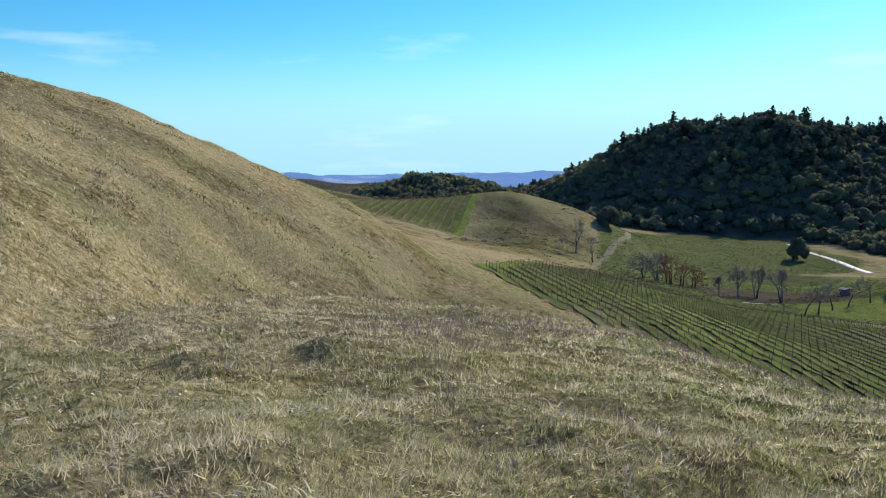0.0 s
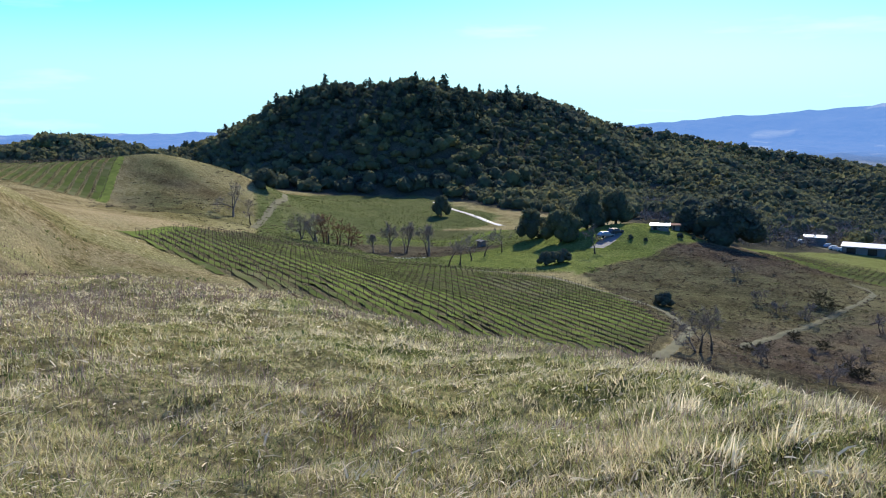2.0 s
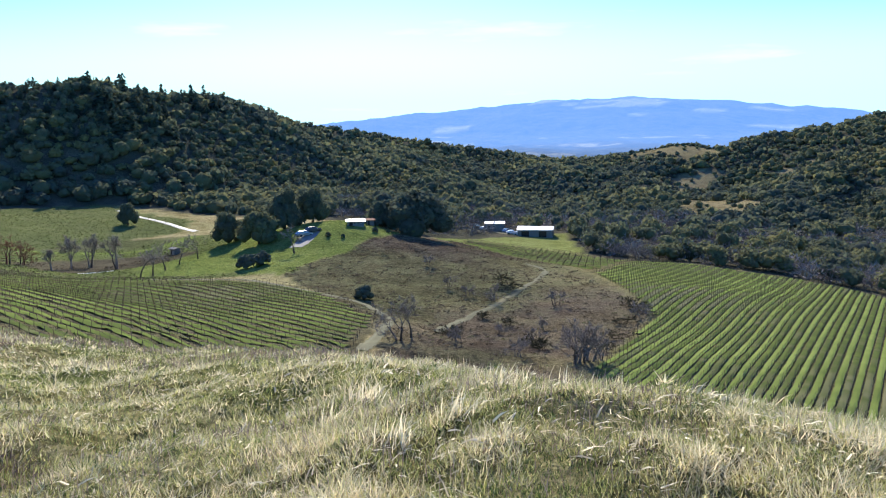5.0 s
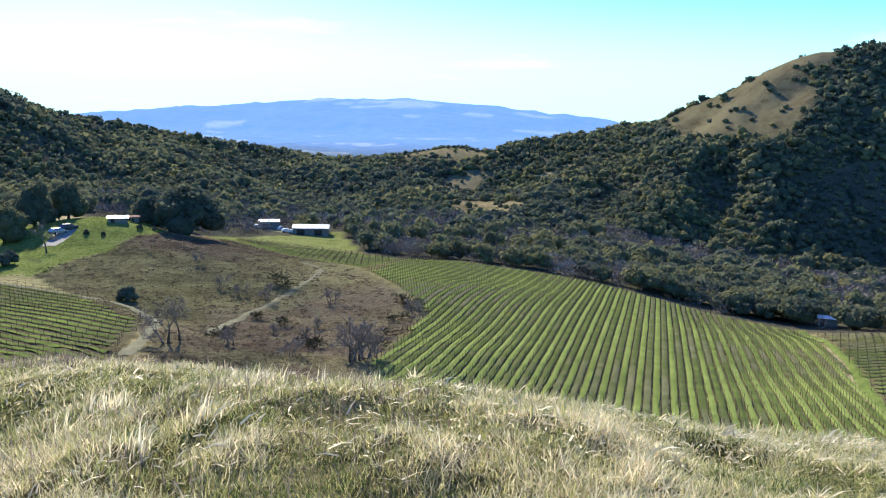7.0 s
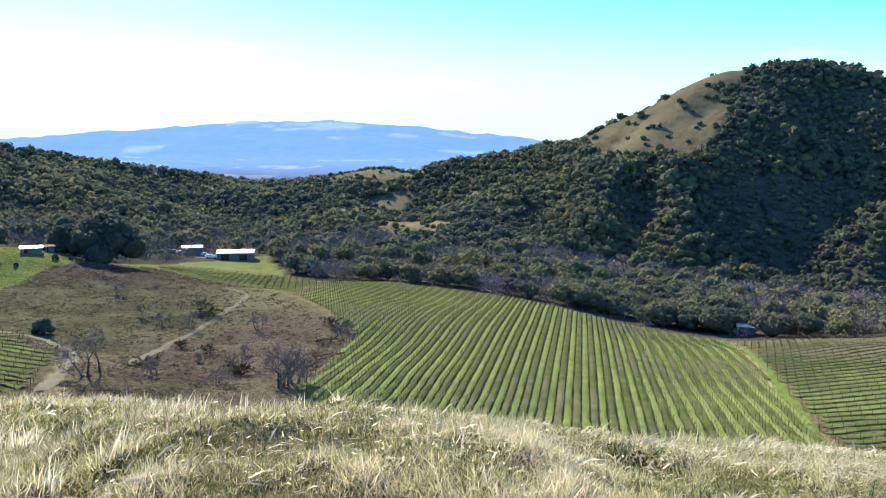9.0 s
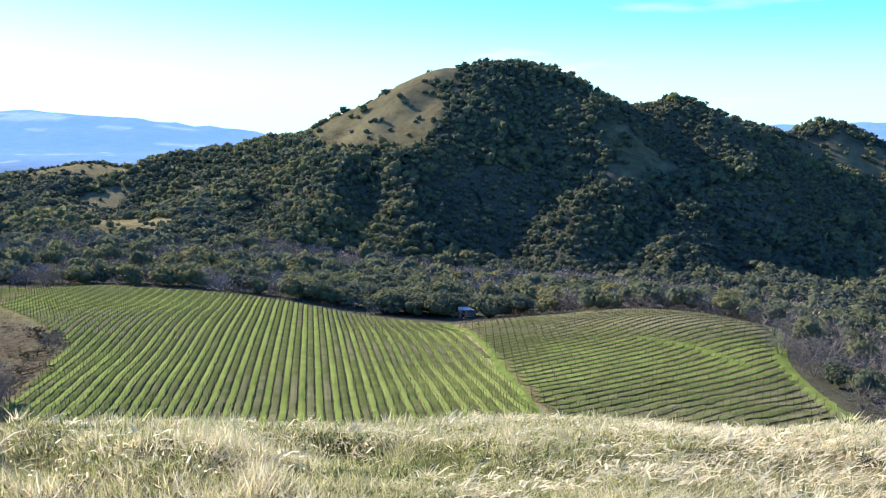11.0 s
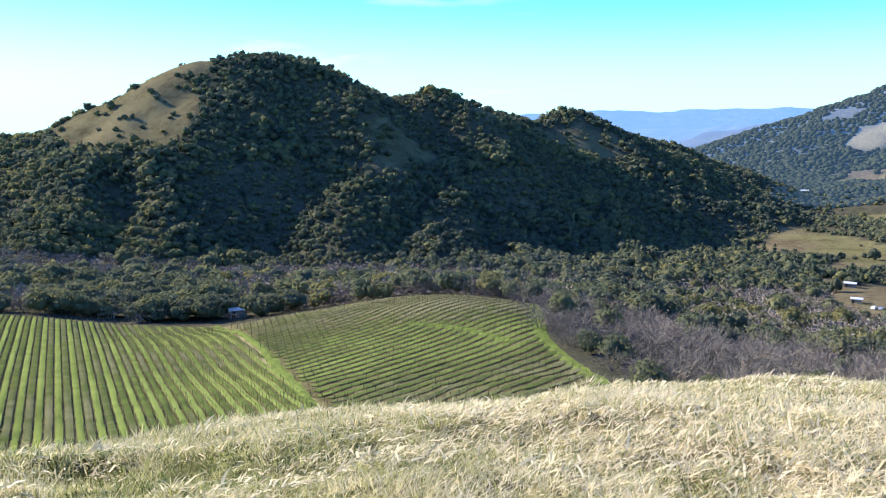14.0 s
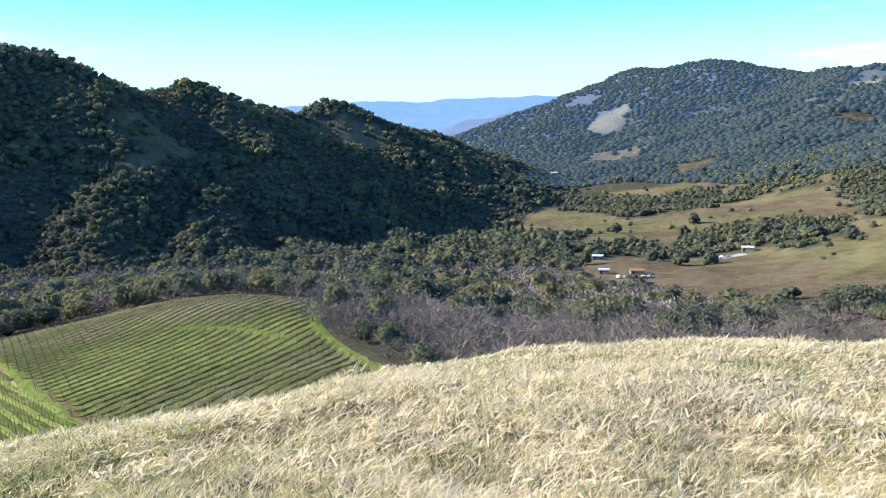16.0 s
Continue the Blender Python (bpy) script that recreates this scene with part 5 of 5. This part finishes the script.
x, y = cx[k] + g.normal(0, 1, len(k)) * grow, cy[k] + g.normal(0, 1, len(k)) * grow
blades("dark_clumps", x, y, g.uniform(0.05, 0.14, len(x)) * (1 + np.hypot(x, y) / 40), g.uniform(0, 6.28, len(x)), g.uniform(0.2, 0.9, len(x)), 0.0018 + 0.0005 * np.hypot(x, y), np.clip(np.repeat(g.uniform(-0.1, 0.12, len(cx)), 45) + g.normal(0, 0.06, len(x)), 0, 1), M_BLADE, "dark green clumps of coarse grass")
# dead brown mats of fallen weeds
spots = spread(-95, 10, 3.2, 60, lambda r: 0.8 + 0.07 * r, 36)
g = np.random.default_rng(37)
ok = g.random(len(spots[0])) < 0.2
cx, cy = spots[0][ok], spots[1][ok]
k = np.repeat(np.arange(len(cx)), 90)
grow = (g.uniform(0.07, 0.2, len(cx)) + 0.004 * np.hypot(cx, cy))[k]
x, y = cx[k] + g.normal(0, 1.3, len(k)) * grow, cy[k] + g.normal(0, 0.8, len(k)) * grow
r = np.hypot(x, y)
blades("dead_mats", x, y, g.uniform(0.04, 0.12, len(x)) * (1 + r / 50), swirl(x, y) + g.normal(0, 0.8, len(x)), np.clip(g.normal(0.8, 0.2, len(x)), 0, 1), 0.0016 + 0.0006 * r, np.clip(np.repeat(g.uniform(-0.1, 0.5, len(cx)), 90) + g.normal(0, 0.2, len(x)), 0, 1), M_WEED, "dead brown mats of fallen weeds in the grass", 0.06 * g.random(len(x)), False)
# a few blades all round where one stands
x, y, r, az, g = lawn(4000, 0.5, 1.7, 6, -180, 180)
blades("trodden_grass", x, y, g.uniform(0.05, 0.2, len(x)), g.uniform(0, 6.28, len(x)), np.clip(g.normal(0.85, 0.15, len(x)), 0, 1), np.full(len(x), 0.0025), g.uniform(0.1, 0.8, len(x)), M_BLADE, "trodden short grass underfoot")


# ---- single trees ----
def on_land(az, r):
    x, y = polar(np.array([float(az)]), np.array([float(r)]))
    return float(x[0]), float(y[0]), float(land(x, y)[0])


def tubes(paths, sides=6):
    """Tapered tubes along paths of (point, radius), as arrays."""
    cs, fs, base = [], [], 0
    for path in paths:
        p = np.array([q[0] for q in path], float)
        rad = np.array([q[1] for q in path], float)
        d = np.gradient(p, axis=0)
        d /= np.linalg.norm(d, axis=1)[:, None] + 1e-9
        ref = np.array([0.31, 0.95, 0.05])
        s = np.cross(d, ref)
        s /= np.linalg.norm(s, axis=1)[:, None] + 1e-9
        t = np.cross(d, s)
        a = np.arange(sides) * 2 * math.pi / sides
        ring = p[:, None] + rad[:, None, None] * (np.cos(a)[None, :, None] * s[:, None] + np.sin(a)[None, :, None] * t[:, None])
        cs.append(ring.reshape(-1, 3))
        i = np.arange(len(p) - 1)[:, None] * sides + np.arange(sides)[None]
        j = np.arange(len(p) - 1)[:, None] * sides + (np.arange(sides)[None] + 1) % sides
        q = np.stack([i, j, j + sides, i + sides], -1).reshape(-1, 4) + base
        fs += [q[:, [0, 1, 2]], q[:, [0, 2, 3]]]
        base += len(p) * sides
    return np.vstack(cs), np.vstack(fs)


def branch_paths(g, height, spread_, levels, stems=1, trunk=0.3):
    """A trunk that forks again and again; returns tubes' paths and the twig tips."""
    paths, tips = [], []

    def grow(p, d, length, rad, level):
        pts = [(p.copy(), rad)]
        for _ in range(3):
            d = d + g.normal(0, 0.14, 3) + np.array([0, 0, 0.05])
            d /= np.linalg.norm(d)
            p = p + d * length / 3
            pts.append((p.copy(), rad * (1 - 0.22 * len(pts))))
        paths.append(pts)
        if level == 0:
            tips.append((p, d))
            return
        for _ in range(3 if level > 1 else 4):
            nd = d + g.normal(0, 0.62 * spread_, 3)
            nd[2] = max(nd[2], -0.1)
            nd /= np.linalg.norm(nd)
            grow(pts[g.integers(2, 4)][0], nd, length * g.uniform(0.6, 0.85), rad * 0.42, level - 1)
    for k in range(stems):
        d = np.array([0, 0, 1.0]) + g.normal(0, 0.18 if stems > 1 else 0.06, 3)
        grow(np.array([g.normal(0, 0.25 * (stems > 1)), g.normal(0, 0.25 * (stems > 1)), -0.15]), d / np.linalg.norm(d), height * 0.36, trunk, levels)
    return paths, tips


def bare_tree(az, r, height, seed, label, mat=None, spread_=1.0, stems=1, levels=3, name="bare_tree", twigs=7, narrow=1.0):
    g = np.random.default_rng(seed)
    at_place = on_land(az, r)
    tree = empty(name, at_place, label, "tree")
    paths, tips = branch_paths(g, height, spread_, levels, stems, 0.035 * height)
    top = max(p[-1][0][2] for p in paths)
    fit = np.array([narrow * height / top, narrow * height / top, height / top])
    paths = [[(q * fit, rad) for q, rad in p] for p in paths]
    c, f = tubes(paths[:1], 7)
    part("trunk", c + np.array(at_place), f, M_BARK, tree)
    c, f = tubes([[(q, max(rad, 0.02)) for q, rad in p] for p in paths[1:]], 4)
    part("limb_frame", c + np.array(at_place), f, mat or M_BARE, tree, "leafless branches", g.uniform(0, 0.5, len(c)))
    p0 = np.array([t[0] for t in tips]) * fit
    d0 = np.array([t[1] for t in tips])
    k = np.repeat(np.arange(len(tips)), twigs)
    d = d0[k] + g.normal(0, 0.7, (len(k), 3))
    d /= np.linalg.norm(d, axis=1)[:, None]
    a = p0[k] - d0[k] * g.uniform(0, 0.5, (len(k), 1))
    b = a + d * height * g.uniform(0.06, 0.14, (len(k), 1))
    c, f = prisms(a, b, 0.022, 0.008)
    tagged(part("twig_haze", c + np.array(at_place), f, mat or M_BARE, tree, "haze of fine bare twigs", np.repeat(g.uniform(0.3, 1, len(k)), 6)), kind="stuff")
    return tree


def oak_tree(az, r, height, width, seed, label, tint=0.35, name="oak_tree", leaves=1700, low=0.04, mat=None):
    g = np.random.default_rng(seed)
    at_place = on_land(az, r)
    tree = empty(name, at_place, label, "tree")
    paths, _ = branch_paths(g, height * 0.85, 1.0, 1, 1, 0.04 * height)
    c, f = tubes(paths, 6)
    part("trunk", c + np.array(at_place), f, M_BARK, tree)
    cs, fs, ts, base = [], [], [], 0
    rings = [(0.24, 1.0)] * 6 + [(0.46, 0.85)] * 5 + [(0.66, 0.45)] * 3 + [(0.5, 0.0)]
    lobes = len(rings)
    for k, (level, q) in enumerate(rings):
        a = 2.4 * k + g.uniform(0, 0.8)
        q = q * g.uniform(0.75, 1.05)
        zc = low + (1 - low) * (level + g.normal(0, 0.04))
        rad = g.uniform(0.17, 0.27) + (0.08 if level == 0.5 else 0)
        co, fa = blob(2, 0.22, seed * 13 + k)
        centre = np.array([math.cos(a) * q * 0.35 * width, math.sin(a) * q * 0.35 * width, zc * height])
        size = np.array([rad * width, rad * width, rad * height * 1.1])
        # cores tinted darker: shade inside the crown put into the colour
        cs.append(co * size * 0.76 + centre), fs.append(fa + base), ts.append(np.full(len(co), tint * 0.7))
        base += len(co)
        lc, lf = leaf_shell(2 * leaves // lobes, 0.1, seed * 17 + k, 1.0, 0.66)
        cs.append(lc * size + centre), fs.append(lf + base), ts.append(np.repeat(np.clip(tint + g.normal(0, 0.12, len(lc) // 4), 0, 1), 4))
        base += len(lc)
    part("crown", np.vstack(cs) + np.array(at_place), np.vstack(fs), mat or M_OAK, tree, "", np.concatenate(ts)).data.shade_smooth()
    return tree


oak_tree(-51.2, 262, 7.0, 7.5, 1, "round dark evergreen oak beside the pale track", 0.15)
bare_tree(-53.3, 222, 9.0, 2, "spreading leafless oak on the grassy knoll", stems=2)
bare_tree(-52.2, 217, 6.5, 3, "small leafless oak below the knoll")
for k, (a, q, h) in enumerate(((-48.9, 212, 6.5), (-48.0, 214, 7.5), (-47.2, 216, 7.5), (-46.4, 219, 7.0), (-45.6, 224, 6.0))):
    bare_tree(a, q, h, 10 + k, "russet leafless tree in the creek thicket", M_RUSSET if k > 1 else None, 1.0, 3, 3, "thicket_tree", 9)
for k, (a, q, h) in enumerate(((-42.9, 222, 8.0), (-41.8, 226, 8.2), (-40.3, 214, 8.0), (-44.0, 214, 5.0))):
    bare_tree(a, q, h, 20 + k, "slender leafless tree by the creek", None, 0.55, 3, 3, "creek_tree", 9, 0.7)
for k, (a, q, h) in enumerate(((-38.9, 182, 6.0), (-38.1, 186, 6.2), (-37.3, 192, 6.3), (-36.4, 200, 5.6), (-35.2, 208, 6.0))):
    bare_tree(a, q, h, 30 + k, "leafless orchard tree on the creek flat", None, 1.1, 1, 3, "orchard_tree", 8)
oak_tree(-39.4, 322, 9.0, 7.0, 41, "dark oak beside the pale lane", 0.3)
oak_tree(-31.2, 212, 9.5, 10.0, 42, "large olive-green oak beside the homestead drive", 0.62)
oak_tree(-29.5, 224, 11.0, 10.5, 43, "tall dark oak beside the homestead drive", 0.2)
oak_tree(-27.6, 232, 10.5, 9.0, 44, "dark oak behind the homestead drive", 0.3)
oak_tree(-33.2, 225, 9.0, 9.0, 45, "grey-green oak behind the knoll", 0.4)
bare_tree(-28.9, 194, 6.5, 46, "dense grey leafless tree above the green bank", None, 1.0, 1, 3, "bare_tree", 12)
for k, (a, q) in enumerate(((-32.2, 181), (-31.6, 182), (-31.0, 184))):
    oak_tree(a, q, 3.2, 4.0, 50 + k, "low dark evergreen shrub on the bank", 0.1, "shrub", 350, 0.1)
oak_tree(-20.6, 222, 12.8, 19.0, 55, "huge dark spreading oak behind the knoll", 0.08, leaves=2600, low=0.1)
oak_tree(-22.9, 226, 8.0, 9.0, 56, "dark oak behind the cottage", 0.25)
bare_tree(-22.0, 113, 6.3, 57, "leafless walnut tree beside the farm track", None, 1.0, 2)
bare_tree(-21.1, 115, 5.6, 58, "smaller leafless walnut tree beside the farm track", None, 1.0, 1)
oak_tree(-24.3, 148, 2.9, 3.8, 59, "low dark evergreen bush on the scrubby slope", 0.05, "evergreen_bush", 500, 0.0)
for k, (a, q, h) in enumerate(((-9.5, 110, 5.6), (-8.8, 111, 5.0), (-9.2, 113, 4.8), (-13.8, 112, 3.0), (-17.8, 116, 2.6), (-11.0, 152, 3.0), (-15.3, 157, 3.2), (-5.5, 145, 2.6), (-5.0, 147, 2.2), (-8.2, 112, 3.2), (-12.6, 126, 2.2), (-12.0, 134, 2.0), (-18.2, 165, 2.4), (-17.2, 160, 2.0), (-14.9, 131, 1.8), (-10.2, 128, 2.0), (-19.8, 182, 2.2))):
    bare_tree(a, q, h, 60 + k, "leafless grey shrub on the scrubby slope", M_BARE, 1.2, 4, 2, "bare_shrub", 12)
# most of these are added in place of shade on the bank and in gullies
for k, (a, q, h) in enumerate(((-14.7, 167, 2.4), (-14.2, 164, 2.0), (-12.6, 122, 1.9), (-12.1, 119, 1.8), (-14.4, 137, 1.7), (-5.8, 151, 1.9), (-5.3, 148, 1.7), (-6.4, 139, 1.5), (-7.2, 129, 1.5), (-8.0, 119, 1.7), (-18.6, 121, 1.8), (-16.2, 143, 1.5))):
    bare_tree(a, q, h, 140 + k, "low tangled dark bramble on the scrubby slope, mostly standing in for shade", M_BRAMBLE, 1.9, 5, 2, "bramble", 16, 1.7)
for k, (a, q, h) in enumerate(((-26.6, 205, 1.2), (-25.6, 203, 1.0), (-23.4, 208, 1.4), (-24.2, 222, 2.2), (-23.2, 221, 2.4), (-22.5, 210, 1.0))):
    oak_tree(a, q, h, h * 1.2, 75 + k, "clipped dark garden shrub by the cottage", 0.12, "garden_shrub", 120, 0.0)
for k, (a, q, h, w) in enumerate(((74.3, 313, 5.2, 8.0), (71.6, 298, 4.4, 7.5), (67.6, 580, 8, 9), (63.2, 600, 8, 9), (77.6, 500, 7, 9), (65.6, 470, 7, 8), (67.4, 445, 7, 11), (69.3, 450, 7, 9), (66.3, 475, 8, 6), (61.2, 440, 8, 6), (68.2, 640, 9, 10), (75.6, 520, 8, 12), (72.6, 560, 8, 12), (70.9, 590, 8, 10))):
    oak_tree(a, q, h, w, 90 + k, "lone dark oak on the open meadow", 0.22, "meadow_oak", 420, 0.05)


# ---- buildings and vehicles ----
M_WHITE = simple("white painted boards", (0.78, 0.77, 0.73), 0.6, vary=0.1, scale=1.5)
M_ROOF = simple("pale metal roof", (0.72, 0.73, 0.74), 0.35, 0.2, 0.12, 1.0)
M_TAN = simple("tan stucco", (0.5, 0.4, 0.27), 0.9, vary=0.12, scale=1.0)
M_GREY = simple("grey boards", (0.2, 0.2, 0.2), 0.8, vary=0.15, scale=1.0)
M_TILE = simple("terracotta roof", (0.42, 0.2, 0.12), 0.8, vary=0.25, scale=3.0)
M_DARK = simple("dark opening", (0.03, 0.032, 0.035), 0.25, vary=0.2)
M_RUBBER = simple("tyre rubber", (0.03, 0.03, 0.03), 0.8, vary=0.2)


def box_part(name, parent, centre, size, mat, bevel=0.02, label=""):
    bm = bmesh.new()
    bmesh.ops.create_cube(bm, size=1)
    for v in bm.verts:
        v.co = Vector((v.co.x * size[0], v.co.y * size[1], v.co.z * size[2])) + Vector(centre)
    bmesh.ops.bevel(bm, geom=bm.edges[:], offset=bevel, segments=1, affect="EDGES")
    me = bpy.data.meshes.new(name)
    bm.to_mesh(me)
    bm.free()
    me.materials.append(mat)
    ob = new(name, me)
    ob.parent = parent
    return tagged(ob, label)


def house(name, az, r, size, turn, wall, roof, label, pitch=0.28, doors=1, windows=3, drop=0.4):
    x, y, z = on_land(az, r)
    w, d, h = size
    h_ = new(name)
    h_.matrix_basis = pose(x, y, z, 0, 0, turn)
    h_.empty_display_size = 0.5
    tagged(h_, label, "building")
    box_part("wall", h_, (0, 0, (h - drop) / 2), (w, d, h + drop), wall)
    rise, over = d / 2 * pitch, 0.35
    bm = bmesh.new()
    prof = [(-d / 2 - over, h - over * pitch), (0, h + rise), (d / 2 + over, h - over * pitch), (d / 2 + over, h - over * pitch - 0.14), (0, h + rise - 0.14), (-d / 2 - over, h - over * pitch - 0.14)]
    ends = [[bm.verts.new((s * (w / 2 + over), a, b)) for a, b in prof] for s in (-1, 1)]
    for i in range(6):
        bm.faces.new((ends[0][i], ends[0][(i + 1) % 6], ends[1][(i + 1) % 6], ends[1][i]))
    bm.faces.new(ends[0][::-1]), bm.faces.new(ends[1])
    # gable ends close the wall up to the roof
    bmesh.ops.recalc_face_normals(bm, faces=bm.faces[:])
    me = bpy.data.meshes.new("roof")
    bm.to_mesh(me)
    bm.free()
    me.materials.append(roof)
    ob = new("roof", me)
    ob.parent = h_
    for s in (-1, 1):
        bm = bmesh.new()
        a = [bm.verts.new((s * (w / 2 - 0.12), q, b)) for q, b in ((-d / 2, h - 0.02), (d / 2, h - 0.02), (0, h + rise - 0.1))]
        b = [bm.verts.new((s * w / 2 - s * 0.004, v.co.y, v.co.z)) for v in a]
        bm.faces.new(a), bm.faces.new(b[::-1])
        for i in range(3):
            bm.faces.new((a[i], a[(i + 1) % 3], b[(i + 1) % 3], b[i]))
        bmesh.ops.recalc_face_normals(bm, faces=bm.faces[:])
        me = bpy.data.meshes.new("gable")
        bm.to_mesh(me)
        bm.free()
        me.materials.append(wall)
        ob = new("gable", me)
        ob.parent = h_
    for i in range(doors):
        box_part("door", h_, (w * (-0.28 + 0.5 * i), -d / 2 - 0.03, min(h * 0.42, 1.05)), (min(1.0, w * 0.2) if doors == 1 else w * 0.22, 0.08, min(h * 0.8, 2.1)), M_DARK, label="dark door")
    for i in range(windows):
        cx = w * (-0.05 + 0.4 * (i / max(1, windows - 1)))
        f = box_part("window", h_, (cx, -d / 2 - 0.02, h * 0.58), (min(1.1, w * 0.14), 0.08, h * 0.32), M_WHITE)
        box_part("pane", f, (cx, -d / 2 - 0.07, h * 0.58), (min(0.9, w * 0.12), 0.03, h * 0.25), M_DARK)
    return h_


house("cottage", -24.7, 215, (4.2, 4.4, 1.2), 24, M_GREY, M_ROOF, "low grey cottage with a bright white roof on the green knoll", 0.1)
house("barn", -12.4, 306, (12.5, 8.0, 2.7), 8, M_GREY, M_ROOF, "long pale barn with a shining metal roof", 0.2, 2, 0)
house("shed", -15.2, 316, (7.0, 5.0, 2.8), 15, M_GREY, M_ROOF, "grey farm shed with a metal roof", 0.2, 1, 1)
house("shed", -23.7, 219, (1.8, 1.6, 1.5), 30, M_GREY, M_TILE, "little brown shed beside the cottage", 0.3, 1, 0)
house("shed", -36.6, 232, (2.2, 1.7, 1.6), -20, M_GREY, M_GREY, "small grey pump shed by the creek", 0.25, 1, 0)
house("farmhouse", 62.4, 408, (4.6, 3.4, 2.1), -62, M_TAN, M_ROOF, "tan farmhouse with a pale metal roof in the valley")
house("farmhouse", 64.6, 407, (6.5, 3.6, 2.0), -58, M_TAN, M_TILE, "tan farmhouse with a terracotta roof in the valley")
house("farmhouse", 62.0, 468, (5.5, 3.8, 2.3), -70, M_GREY, M_ROOF, "grey farmhouse among the valley oaks")
house("farmhouse", 71.6, 500, (6.5, 4.4, 2.5), -74, M_TAN, M_ROOF, "cream farmhouse below the meadow")
house("farmhouse", 59.1, 1165, (9.0, 6.0, 4.0), -60, M_WHITE, M_ROOF, "distant white house in the wooded valley")
house("shed", 21.8, 208, (4.0, 2.6, 2.2), -20, M_GREY, M_ROOF, "small grey shed under the trees at the vineyard's end", 0.25, 1, 0)


def car(az, r, turn, paint, label):
    x, y, z = on_land(az, r)
    c = new("car")
    c.matrix_basis = pose(x, y, z, 0, 0, turn)
    tagged(c, label, "car", "parked cars")
    prof = [(-2.1, 0.35), (-2.15, 0.75), (-1.9, 0.95), (-1.55, 1.42), (0.3, 1.45), (0.95, 0.98), (2.0, 0.85), (2.15, 0.6), (2.1, 0.35)]
    bm = bmesh.new()
    ends = [[bm.verts.new((a, s * (0.86 if b < 1 else 0.7), b)) for a, b in prof] for s in (-1, 1)]
    n = len(prof)
    for i in range(n):
        bm.faces.new((ends[0][i], ends[0][(i + 1) % n], ends[1][(i + 1) % n], ends[1][i]))
    bm.faces.new(ends[0][::-1]), bm.faces.new(ends[1])
    bmesh.ops.recalc_face_normals(bm, faces=bm.faces[:])
    bmesh.ops.bevel(bm, geom=bm.edges[:], offset=0.05, segments=1, affect="EDGES")
    me = bpy.data.meshes.new("body")
    bm.to_mesh(me)
    bm.free()
    me.materials.append(paint)
    ob = new("body", me)
    ob.parent = c
    for s in (-1, 1):
        box_part("window", c, (-0.6, s * 0.76, 1.18), (1.5, 0.06, 0.32), M_DARK, 0.01, "dark side window")
    for a in (-1.35, 1.35):
        for s in (-1, 1):
            bm = bmesh.new()
            bmesh.ops.create_cone(bm, cap_ends=True, segments=14, radius1=0.33, radius2=0.33, depth=0.2, matrix=pose(a, s * 0.82, 0.33, 90, 0, 0))
            bmesh.ops.bevel(bm, geom=[e for e in bm.edges if len(e.link_faces) == 2 and e.calc_face_angle() > 1], offset=0.03, segments=1, affect="EDGES")
            me = bpy.data.meshes.new("wheel")
            bm.to_mesh(me)
            bm.free()
            me.materials.append(M_RUBBER)
            ob = new("wheel", me)
            ob.parent = c
    return c


M_CARS = [simple("white car paint", (0.75, 0.75, 0.75), 0.25, 0.0, 0.05), simple("silver car paint", (0.45, 0.46, 0.48), 0.25, 0.5, 0.05), simple("dark car paint", (0.06, 0.07, 0.09), 0.2, 0.0, 0.1)]
for k, (a, q, turn, m) in enumerate(((-14.0, 306, 20, 0), (-13.5, 304, 5, 0), (-14.4, 311, 80, 1), (-15.9, 313, 40, 0), (-16.3, 315, 30, 2), (-28.2, 208, 60, 1), (-27.6, 210, 70, 2),
                                     (63.4, 392, 10, 0), (63.8, 391, 12, 1), (64.2, 390, 8, 0), (64.6, 390, 10, 2), (65.0, 392, 14, 0), (65.4, 395, 14, 1), (70.0, 480, 30, 0), (70.4, 482, 30, 1), (69.7, 478, 20, 2))):
    car(a, q, turn, M_CARS[m], ("white parked car on a gravel yard", "silver parked car on a gravel yard", "dark parked car on a gravel yard")[m])
track("yard", [(-16.8, 314), (-15, 311), (-13.2, 303)], 7.0, M_PATH, "pale gravel farmyard", 0.1)
track("yard", [(-28.8, 200), (-28.0, 206), (-27.6, 213)], 5.0, simple("grey drive", (0.26, 0.25, 0.23), 0.8, vary=0.1), "grey gravel drive of the homestead", 0.1)
track("yard", [(62.8, 398), (64.4, 396), (66.0, 400)], 8.0, M_PATH, "pale gravel yard of the farmhouses", 0.1)
track("yard", [(69.2, 474), (70.6, 483), (71.4, 492)], 8.0, simple("grey yard", (0.38, 0.38, 0.39), 0.8, vary=0.1), "grey gravel yard", 0.1)
# glare off the puddled ground, put in as a pale strip
track("path", [(-42.6, 204), (-41.6, 205), (-40.4, 207)], 3.0, M_ROAD, "pale puddled strip by the vineyard, glare put into its colour", 0.1)
track("verge", [(-47, 252), (-44, 258), (-40, 262), (-37, 270), (-35, 285)], 5.0, M_COVER, "bright green grass band along the creek")
